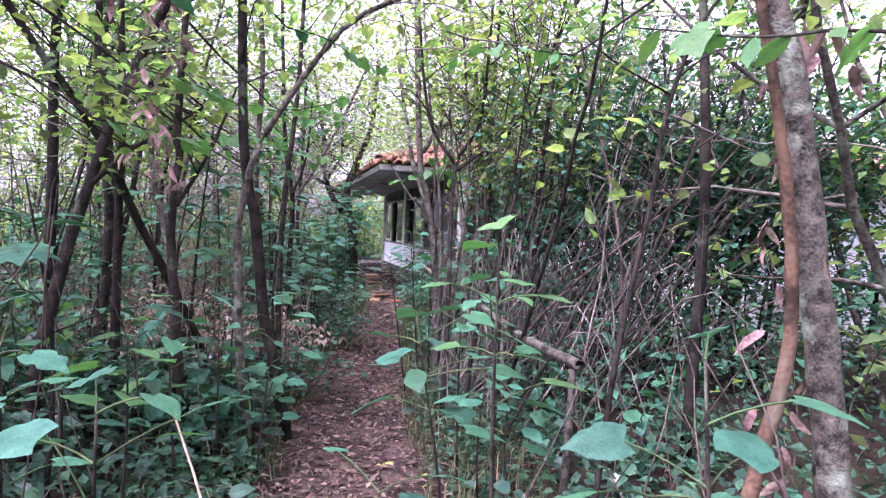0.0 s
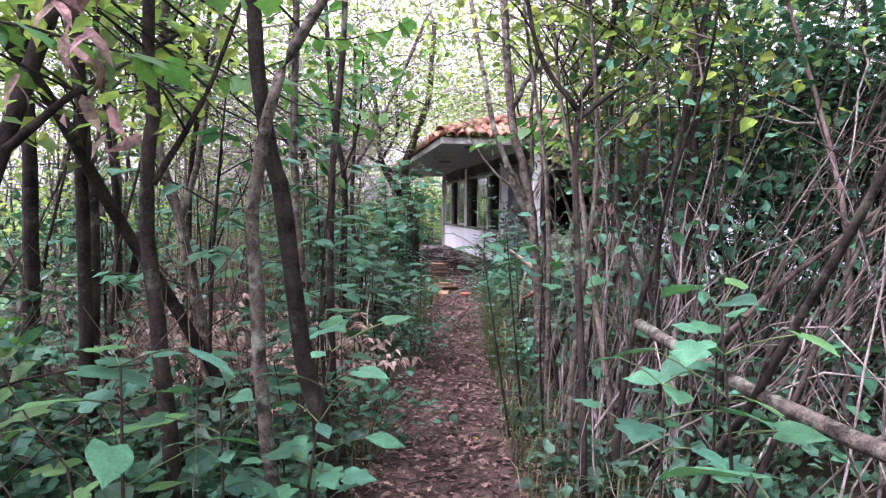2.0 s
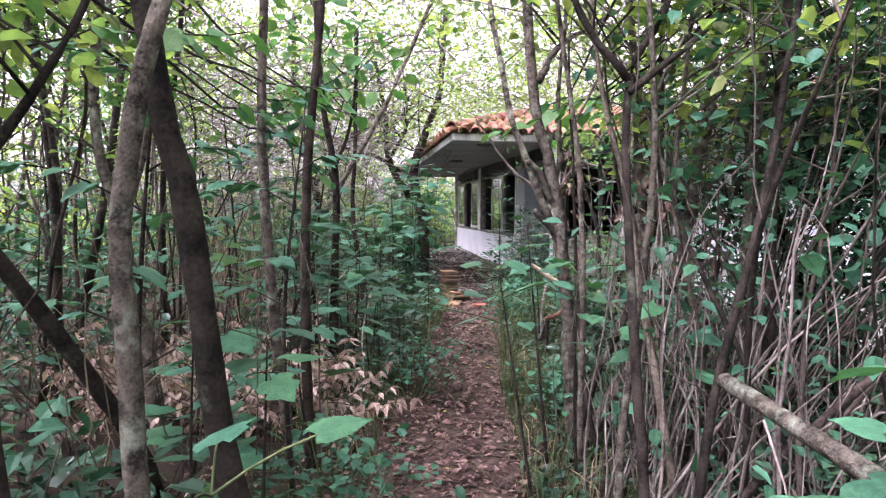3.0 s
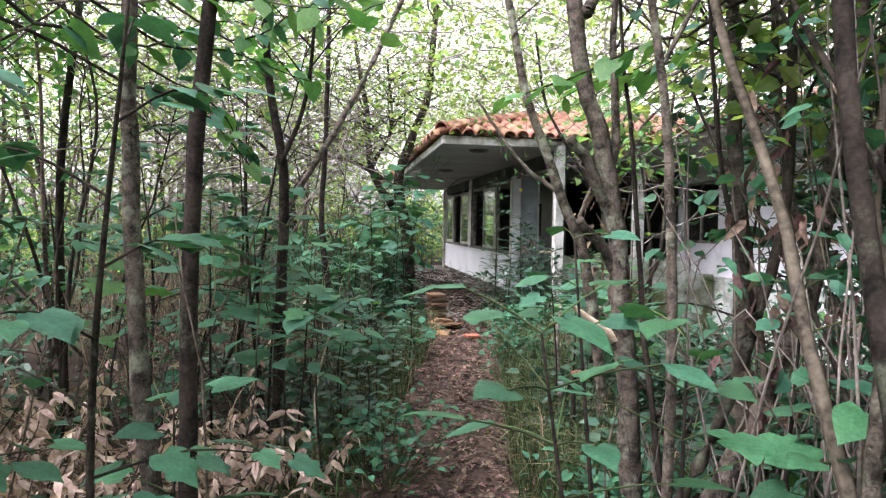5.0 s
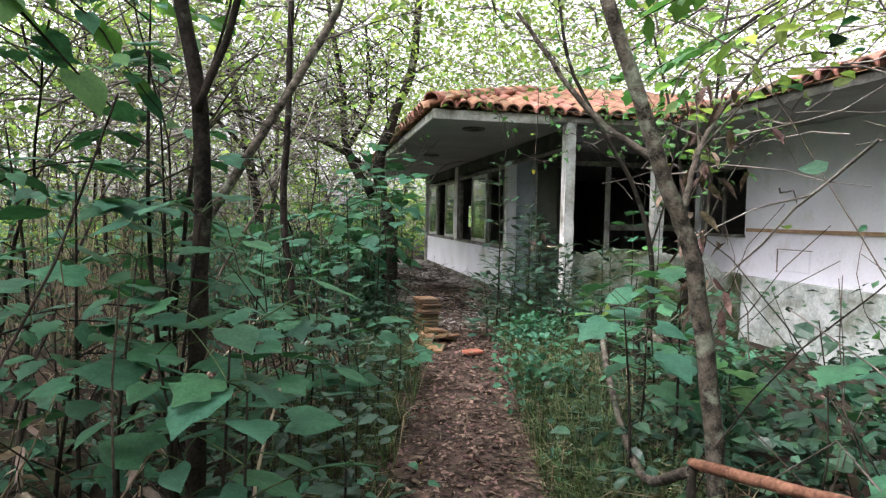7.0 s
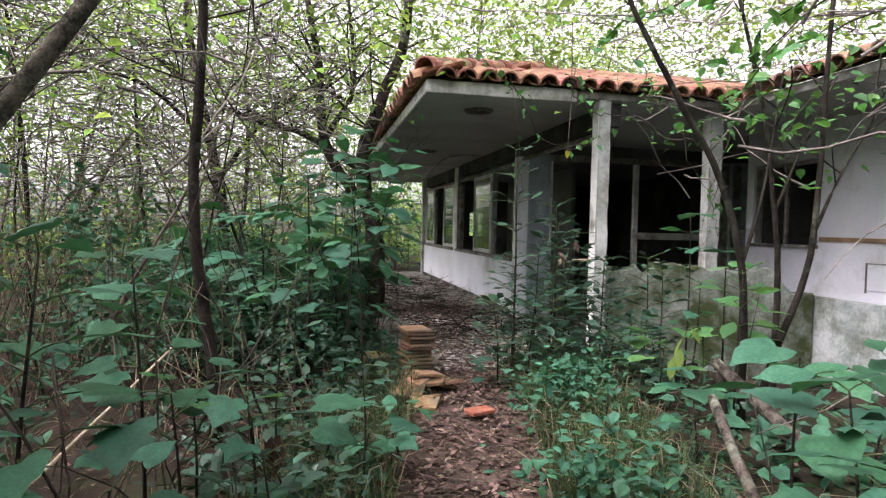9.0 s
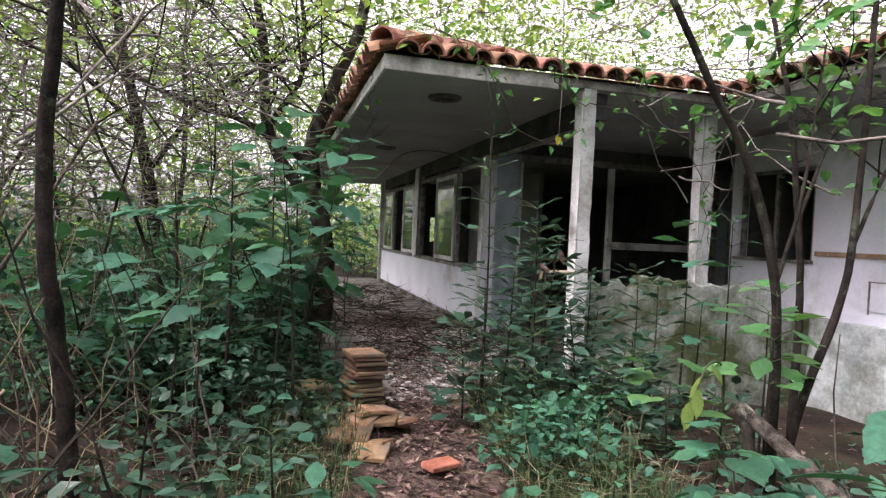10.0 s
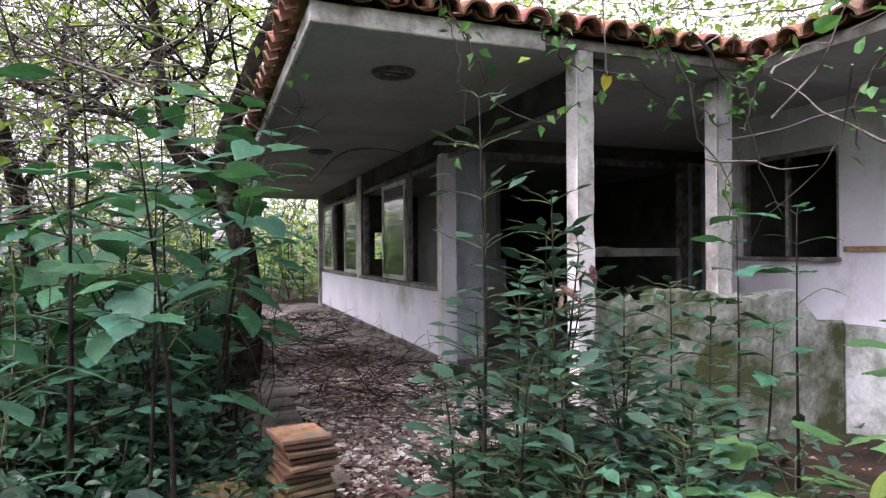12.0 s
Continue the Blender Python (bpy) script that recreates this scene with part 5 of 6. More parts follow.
# ---- low leafy herbs with compound leaves ----
def herb(x, y, n, spread, h, seed, leaf):
    gen = np.random.default_rng(seed)
    ob = thing("herb_clump", "bright green low herb clump by the path", "herb", "herb clumps", m=Matrix.Translation((x, y, float(ground_z(np.array(x), np.array(y))))))
    pos = np.stack([gen.normal(0, spread, n), gen.normal(0, spread, n), np.abs(gen.normal(h, h * 0.35, n))], 1)
    s = gen.uniform(0.035, 0.07, n)
    put_mesh("leaves", Geo().add(*ovate_leaves(pos, random_ways(n, gen, 0.0), s, s * 0.8, gen, 0.25)).mesh("leaves", leaf, False), ob)
    g = Geo()
    for p in pos[::9]:
        g.add(*tube(bend([(p[0] * 0.2, p[1] * 0.2, -0.02), p * [0.7, 0.7, 0.6], p], 4), 0.004, 0.002, 4))
    tagged(put_mesh("stalkwork", g.mesh("stalkwork", M_GRASS), ob), kind="stuff")


for i, (x, y, n, sp, h) in enumerate(((-1.85, -6.8, 320, 0.16, 0.36), (-1.4, -5.35, 380, 0.17, 0.3), (-1.1, -5.0, 200, 0.15, 0.28), (-3.2, -9.0, 260, 0.2, 0.3), (-3.7, -11.0, 220, 0.2, 0.3), (-2.3, -9.9, 260, 0.15, 0.3))):
    herb(x, y, n, sp, h, 600 + i, M_LEAF)


# ---- fallen wood ----
def log(name, label, pts, r0, r1, material, sides=10, splinter=False, rough=0.06):
    base = Vector(pts[0])
    ob = thing(name, label, "log", m=Matrix.Translation(base))
    line = bend(np.array(pts, float) - np.array(base), 14)
    put_mesh("stem", Geo().add(*tube(line, r0, r1, sides, rough, 3)).mesh("stem", material), ob)
    if splinter:
        d = line[0] - line[2]
        d = d / np.linalg.norm(d)
        g = Geo()
        for k in range(7):
            a = k * 0.9
            o = np.array([math.cos(a) * r0 * 0.55, 0, math.sin(a) * r0 * 0.55])
            g.add(*tube([line[0] - d * 0.03 + o, line[0] + d * (0.05 + 0.03 * (k % 3)) + o * 0.5], r0 * 0.35, 0.002, 5))
        put_mesh("splinters", g.mesh("splinters", M_SPLIT), ob, "pale splintered end")
    return ob


log("fallen_log", "pale fallen log propped across the undergrowth", [(-2.46, -13.36, 0.8), (-2.45, -12.6, 0.8), (-2.4, -11.7, 0.86)], 0.028, 0.026, M_BARKPALE)
log("prop_stick", "upright stick holding the fallen log", [(-2.5, -13.3, -0.05), (-2.48, -13.32, 0.4), (-2.47, -13.31, 0.77)], 0.022, 0.018, M_BARKPALE)
log("fallen_branch", "reddish barkless branch resting on a trunk", [(-2.14, -8.98, 0.58), (-2.2, -9.5, 0.72), (-2.33, -10.05, 0.9)], 0.019, 0.016, M_REDWOOD, 8, False, 0.09)
log("leaning_pole", "grey pole leaning in the weeds", [(-2.14, -8.98, 0.55), (-2.0, -8.4, 0.3), (-1.7, -7.5, 0.5), (-1.45, -6.9, 0.68)], 0.02, 0.018, M_BARKPALE)
log("pole_prop", "thin stick propping the leaning pole", [(-2.13, -8.95, -0.05), (-2.14, -8.98, 0.56)], 0.016, 0.014, M_BARK)
log("broken_limb", "freshly split pale broken limb", [(-2.605, -10.11, 1.115), (-2.52, -10.095, 1.055), (-2.425, -10.08, 0.985)], 0.008, 0.022, M_SPLIT, 4, False, 0.12)
log("fallen_log", "grey barkless log lying by the porch", [(-0.46, -5.55, 0.5), (-0.4, -5.95, 0.3), (-0.3, -6.45, 0.02)], 0.036, 0.04, M_BARKPALE)
log("pole_prop", "dark short stump under the log", [(-0.5, -5.75, -0.3), (-0.47, -5.62, 0.44)], 0.035, 0.03, M_BARK)
log("white_stick", "thin pale dead stick standing in leaves", [(-4.05, -13.7, 0.0), (-4.15, -13.5, 0.3), (-4.3, -13.3, 0.62)], 0.007, 0.005, M_SPLIT, 6)
log("white_stick", "long pale dead stick lying across plants", [(-4.2, -14.6, 0.35), (-4.5, -14.3, 0.55), (-4.85, -14.0, 0.72)], 0.009, 0.006, M_SPLIT, 6)
log("white_stick", "slanting pale stick in the undergrowth", [(-3.55, -8.75, -0.02), (-3.58, -8.6, 0.4), (-3.5, -8.5, 0.75)], 0.009, 0.005, M_SPLIT, 6)
log("porch_twig", "bare twig hanging below the porch ceiling", [(-1.7, -1.4, 1.9), (-1.3, -0.9, 2.25), (-0.8, -0.6, 2.35), (-0.3, -0.4, 2.3)], 0.01, 0.004, M_BARKPALE, 6)


log("white_stick", "pale forked dead branch lying among dry straw", [(-4.3, -6.3, 0.03), (-4.05, -5.9, 0.3), (-3.75, -5.4, 0.62)], 0.012, 0.006, M_SPLIT, 6)
log("white_stick", "bleached dead branch leaning in dry straw", [(-4.0, -5.4, 0.02), (-4.2, -5.5, 0.35), (-4.5, -5.7, 0.66)], 0.01, 0.005, M_TWIG, 6)


def rotten_stump(x, y, r, h):
    """A hollow broken stump: a jagged ring of dark wood with pale torn splinters on its rim."""
    rng = random.Random(77)
    ob = thing("rotten_stump", "hollow rotten stump with a torn pale rim", "stump", m=Matrix.Translation((x, y, float(ground_z(np.array(x), np.array(y))))))
    bm = bmesh.new()
    n = 18
    rows = [[bm.verts.new((math.cos(a) * q * w, math.sin(a) * q * w, z * t)) for a, q, t in ring] for w, z, ring in
            ((1.25, -0.03, [(k * 2 * math.pi / n, r, 1) for k in range(n)]), (1.0, h * 0.5, [(k * 2 * math.pi / n, r * rng.uniform(0.9, 1.1), 1) for k in range(n)]),
             (0.95, h, [(k * 2 * math.pi / n, r * rng.uniform(0.9, 1.05), rng.uniform(0.7, 1.2)) for k in range(n)]),
             (0.7, h * 0.85, [(k * 2 * math.pi / n, r * rng.uniform(0.9, 1.05), rng.uniform(0.7, 1.1)) for k in range(n)]), (0.55, 0.02, [(k * 2 * math.pi / n, r, 1) for k in range(n)]))]
    for a, b in zip(rows, rows[1:]):
        for k in range(n):
            bm.faces.new((a[k], a[(k + 1) % n], b[(k + 1) % n], b[k]))
    part("shell", bm, M_DEADWOOD, ob)
    g = Geo()
    for k in range(9):
        a = rng.uniform(1.5, 5)
        p = np.array([math.cos(a) * r * 0.85, math.sin(a) * r * 0.85, h * 0.7])
        g.add(*tube([p, p + [rng.uniform(-0.02, 0.02), rng.uniform(-0.02, 0.02), h * rng.uniform(0.3, 0.6)]], 0.011, 0.002, 5))
    tagged(put_mesh("splinterwork", g.mesh("splinterwork", M_SPLIT), ob, "pale torn splinters"), kind="stuff")


rotten_stump(-3.2, -5.95, 0.09, 0.24)


# ---- vines on the eave ----
def vine(pts, seed, leaf_n, r=0.006):
    gen = np.random.default_rng(seed)
    ob = thing("vine", "thin vine hanging from the eave with sparse leaves", "vine", "eave vines")
    line = bend(pts, 22)
    line[1:] += gen.normal(0, 0.018, (21, 3))
    put_mesh("stem", Geo().add(*tube(line, r, r * 0.5, 5)).mesh("stem", M_CANE), ob)
    if leaf_n:
        pos = line[gen.integers(1, 22, leaf_n)] + gen.normal(0, 0.05, (leaf_n, 3))
        s = gen.uniform(0.06, 0.11, leaf_n)
        put_mesh("leaves", Geo().add(*small_leaves(pos, random_ways(leaf_n, gen, -0.5), s, s * 0.75, gen)).mesh("leaves", M_LEAFLIGHT, False), ob)


vine([(-1.2, -3.3, 2.85), (-1.0, -3.32, 2.5), (-0.75, -3.2, 2.2), (-0.4, -3.2, 2.15), (-0.2, -3.25, 2.3)], 1, 14)
vine([(-1.15, -3.28, 2.8), (-1.05, -3.25, 2.3), (-0.95, -3.1, 1.7)], 2, 6, 0.004)
vine([(-0.6, -3.3, 2.8), (-0.3, -3.3, 2.5), (0.2, -3.3, 2.45), (0.6, -3.25, 2.3)], 3, 22)
vine([(0.1, -3.3, 2.8), (0.5, -3.35, 2.55), (0.9, -3.3, 2.2), (1.2, -3.2, 2.35)], 4, 22)
vine([(1.2, -3.3, 2.8), (1.25, -3.3, 2.4), (1.15, -3.2, 1.8), (1.3, -3.1, 1.3)], 5, 26)
vine([(1.9, -3.6, 3.0), (1.4, -3.5, 2.75), (1.0, -3.5, 2.5), (0.6, -3.7, 2.4)], 6, 20, 0.012)
vine([(2.2, -4.8, 2.9), (1.5, -4.4, 2.7), (1.2, -4.2, 2.3), (1.25, -4.1, 1.9)], 7, 18, 0.01)
vine([(-1.95, -2.6, 2.75), (-1.98, -2.5, 2.4), (-1.85, -2.4, 2.1)], 8, 2, 0.004)
vine([(-1.6, -3.3, 3.0), (-1.3, -3.35, 2.8), (-1.1, -3.36, 2.6), (-1.0, -3.3, 2.4)], 9, 16)
vine([(0.4, -3.0, 3.1), (0.3, -3.35, 2.8), (0.35, -3.4, 2.5)], 10, 16)
vine([(-0.4, -3.0, 3.1), (-0.5, -3.36, 2.8), (-0.4, -3.4, 2.6)], 11, 16)


# ---- uncountable growth ----
def stuff(name, label, category, geo, material, smooth=False):
    tagged(new(name, geo.mesh(name, material, smooth)), label, category, kind="stuff")


def scatter(n, x0, x1, y0, y1, keep_off=0.6, m=0.2):
    x, y = NP.uniform(x0, x1, n), NP.uniform(y0, y1, n)
    ok = (np.abs(off_trail(x, y)) > keep_off) & ~in_house(x, y, m)
    return x[ok], y[ok]


def undergrowth():
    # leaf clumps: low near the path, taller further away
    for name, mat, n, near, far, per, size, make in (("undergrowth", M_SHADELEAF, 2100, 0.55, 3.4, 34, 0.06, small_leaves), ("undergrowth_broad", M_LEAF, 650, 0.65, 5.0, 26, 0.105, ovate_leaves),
                                                     ("undergrowth_glossy", M_GLOSSY, 420, 0.6, 2.2, 36, 0.085, ovate_leaves), ("undergrowth_young", M_LEAFLIGHT, 200, 0.8, 5.0, 22, 0.1, ovate_leaves)):
        y = NP.uniform(-17.5, 5.0, n)
        d = NP.choice([-1, -1, 1], n) * (near + np.abs(NP.normal(0, far * 0.5, n)))
        x = np.interp(y, TRAIL[:, 1], TRAIL[:, 0]) + d
        ok = ~in_house(x, y, 0.1) & ~((x > -0.2) & (y > -7.5) & (NP.random(n) < 0.5)) & ~((x > -2.6) & (y > -3))
        bare = (y > -11.2) & (y < -4.2) & (x < -2) & (x > -5.6)
        near_wall = (x > -1.5) & (y > -7.5)
        ok &= ~(bare & (NP.random(n) < (0.78 if name != "undergrowth_glossy" else 0.65))) & ~(near_wall & (NP.random(n) < 0.5)) & ~((y < -8.9) & (y > -10.9) & (x < -3.6) & (x > -5.6))
        if name in ("undergrowth_young", "undergrowth_broad"):
            ok &= ~((y < -12.3) & (NP.random(n) < 0.7)) & ~(bare & (y > -8.5) & (x > -4.4))
        if name == "undergrowth_young":
            ok &= ~near_wall
        low = np.where(near_wall, 0.35, np.where(bare, 0.6, np.where(y < -12.3, 0.6, 1.0)))[ok]
        x, y, d = x[ok], y[ok], np.abs(d[ok])
        h = low * np.minimum(0.2 + 0.36 * (d - 0.5), 1.7) * NP.uniform(0.5, 1.25, len(x))
        c = np.repeat(np.stack([x, y, ground_z(x, y)], 1), per, axis=0)
        hh = np.repeat(h, per)
        k = len(c)
        pos = c + np.stack([NP.normal(0, 0.17, k), NP.normal(0, 0.17, k), hh * NP.random(k) ** 0.7], 1)
        pos = pos[free_way(pos, 0.46) & (free_way(pos, 1.05) | (pos[:, 2] < 0.62))]
        k = len(pos)
        s = NP.uniform(0.6, 1.5, k) * size
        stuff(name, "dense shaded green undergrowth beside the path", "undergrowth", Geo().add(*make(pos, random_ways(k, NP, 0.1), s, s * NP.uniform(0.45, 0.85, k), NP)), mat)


def crooked(p, way, n, step, wander, rng):
    """A wandering line of n points."""
    out = [np.array(p, float)]
    w = np.array(way, float)
    for _ in range(n - 1):
        w = w + np.array([rng.gauss(0, wander), rng.gauss(0, wander), rng.gauss(0, wander)])
        w /= np.linalg.norm(w)
        out.append(out[-1] + w * step)
    return np.array(out)


def canes():
    g = Geo()
    for i in range(1500):
        y = R.uniform(-16.5, 3)
        d = R.choice((-1, -1, 1)) * (0.65 + abs(R.gauss(0, 2.6)))
        x = float(np.interp(y, TRAIL[:, 1], TRAIL[:, 0])) + d
        if in_house(np.array(x), np.array(y), 0.05) or (x > -1.2 and y > -7.5):
            continue
        h = R.uniform(0.3, 1.9)
        ln = crooked((x, y, -0.02), (R.uniform(-0.8, 0.8), R.uniform(-0.8, 0.8), 1), 7, h / 6, 0.16, R)
        if not free_way(ln, 0.62).all():
            continue
        g.add(*tube(ln, R.uniform(0.003, 0.008), 0.002, 4))
    stuff("dry_canes", "thin dry canes and dead stems in the undergrowth", "canes", g, M_CANE, True)
    # the thicket of drooping dead stems east of the path
    g = Geo()
    for i in range(230):
        bx, by = max(R.gauss(-2.2, 0.32), -2.75), R.gauss(-11.2, 0.45)
        a, b = R.gauss(0.2, 1.3), R.uniform(0.05, 1.1)
        h = R.uniform(0.7, 2.9)
        ln = crooked((bx, by, -0.02), (math.cos(a) * b, math.sin(a) * b, 1), 10, h / 9, 0.1, R)
        if R.random() < 0.5:
            t = np.linspace(0, 1, 10)
            ln[:, 2] -= h * 0.75 * np.clip(t - 0.55, 0, 1) ** 2 * 5
            ln[:, 2] = np.maximum(ln[:, 2], 0.02)
        if not free_way(ln, 0.6, 9).all():
            continue
        g.add(*tube(ln, R.uniform(0.003, 0.011), 0.002, 4))
    stuff("cane_thicket", "thicket of grey dead canes beside the path", "canes", g, M_TWIG, True)
    k = 1100
    pos = np.stack([NP.normal(-1.95, 0.4, k), NP.normal(-11.1, 0.5, k), NP.uniform(0.25, 2.7, k)], 1)
    pos = pos[free_way(pos, 0.75, 9)]
    s = NP.uniform(0.04, 0.085, len(pos))
    stuff("thicket_leaves", "green leaves of climbers threaded through dead canes", "foliage", Geo().add(*ovate_leaves(pos, random_ways(len(pos), NP, -0.2), s, s * 0.7, NP)), M_LEAF)
    # taller bare shoots behind the thicket
    g = Geo()
    for i in range(120):
        bx, by = R.uniform(-2.3, -0.9), R.uniform(-11.8, -10.2)
        a, b = R.gauss(0.2, 1.2), R.uniform(0.2, 1.3)
        ln = crooked((bx, by, -0.02), (math.cos(a) * b, math.sin(a) * b, 1), 12, R.uniform(2.0, 4.0) / 11, 0.07, R)
        if free_way(ln, 0.9, 9).all():
            g.add(*tube(ln, R.uniform(0.004, 0.011), 0.002, 4))
    stuff("bare_shoots", "tall pale bare shoots behind the cane thicket", "canes", g, M_CANE, True)
    # pale dry reeds standing in the wood west of the path
    g = Geo()
    for i in range(420):
        y = R.uniform(-13.5, 3)
        x = float(np.interp(y, TRAIL[:, 1], TRAIL[:, 0])) - R.uniform(1.2, 4.6)
        ln = crooked((x, y, -0.02), (R.uniform(-0.7, 0.7), R.uniform(-0.7, 0.7), 1), 7, R.uniform(0.6, 1.5) / 6, 0.2, R)
        if free_way(ln, 0.8).all():
            g.add(*tube(ln, R.uniform(0.003, 0.006), 0.002, 4))
    stuff("dry_reeds", "pale dry reeds standing in the wood", "reeds", g, M_STRAW, True)
    # slender arching boughs rising from the thicket and elsewhere
    for i in range(46):
        if i < 22:
            bx, by = R.gauss(-2.2, 0.35), R.gauss(-11.3, 0.5)
        else:
            by = R.uniform(-13, 2)
            bx = float(np.interp(by, TRAIL[:, 1], TRAIL[:, 0])) - R.uniform(1.3, 4.5)
        bx = max(bx, -2.7) if i < 22 else bx
        a, b = R.uniform(0, 6.28), R.uniform(0.2, 0.75)
        ln = crooked((bx, by, -0.05), (math.cos(a) * b, math.sin(a) * b, 1), 18, R.uniform(0.16, 0.26), 0.07, R)
        if not free_way(ln, 0.7, 2.2).all():
            continue
        ob = thing("arching_bough", "slender crooked bough arching over the undergrowth", "branch", "arching boughs", m=Matrix.Translation(ln[0]))
        ln = ln - ln[0]
        r = R.uniform(0.01, 0.022)
        put_mesh("stem", Geo().add(*tube(ln, r, 0.004, 6, 0.05, i)).mesh("stem", M_CANE if i % 2 else M_BARK), ob)
        g = Geo()
        tw = twigs(g, ln[5:], 9, 0.7, r * 0.35, R, 0.6, np.array(ob.matrix_basis.translation), 2)
        if tw:
            tagged(put_mesh("branchwork", g.mesh("branchwork", M_CANE), ob), kind="stuff")
    # bare twigs overhead
    g = Geo()
    for i in range(1500):
        y = R.uniform(-15, 9)
        x = float(np.interp(y, TRAIL[:, 1], TRAIL[:, 0])) + R.gauss(0, 3.2)
        z = R.uniform(1.9, 4.6)
        if in_house(np.array(x), np.array(y), 0.0) and z < 3.9:
            z += 1.6
        a, L = R.uniform(0, 6.28), R.uniform(0.5, 1.8)
        ln = crooked((x, y, z), (math.cos(a), math.sin(a), R.uniform(-0.2, 0.6)), 8, L / 7, 0.17, R)
        if not free_way(ln, 1.0, 2.5).all() or (in_house(ln[:, 0], ln[:, 1], 0.1) & (ln[:, 2] < 3.8)).any():
            continue
        g.add(*tube(ln, R.uniform(0.003, 0.009), 0.002, 4))
    stuff("bare_twigs", "tangle of bare grey twigs overhead", "twigs", g, M_TWIG, True)


def grass():
    for name, mat, n, lo, hi in (("grass", M_GRASS, 15000, 0.4, 1.05), ("straw", M_STRAW, 3500, 0.38, 1.2)):
        y = NP.uniform(-16.5, -3.6, n)
        d = NP.choice([-1, 1, 1], n) * NP.uniform(lo, hi, n)
        x = np.interp(y, TRAIL[:, 1], TRAIL[:, 0]) + d
        ok = ~in_house(x, y, 0.1) & ((y > -9.6) | (NP.random(n) < 0.35))
        x, y, d = x[ok], y[ok], d[ok]
        k = len(x)
        h = NP.uniform(0.1, 0.32, k) * np.where((d > 0) & (y > -9.6), 1.35, 0.9)
        a = NP.uniform(0, 6.28, k)
        b = h * NP.uniform(0.3, 1.1, k)
        p0 = np.stack([x, y, ground_z(x, y) - 0.01], 1)
        out = np.stack([np.cos(a), np.sin(a), np.zeros(k)], 1)
        side = np.stack([-np.sin(a), np.cos(a), np.zeros(k)], 1) * 0.003
        p1 = p0 + out * (b * 0.35)[:, None] + np.array([0, 0, 1.0]) * (h * 0.75)[:, None]
        p2 = p0 + out * b[:, None] + np.array([0, 0, 1.0]) * (h * 0.8)[:, None]
        v = np.stack([p0 - side, p0 + side, p1 - side, p1 + side, p2 - side * 0.2, p2 + side * 0.2], 1).reshape(-1, 3)
        i = np.arange(k)[:, None] * 6
        f = np.concatenate([i + [[0, 1, 3, 2]], i + [[2, 3, 5, 4]]], 1).reshape(-1, 4)
        stuff(name, "grass tufts along the path" if name == "grass" else "dry straw along the path", "grass", Geo().add(v, f), mat)


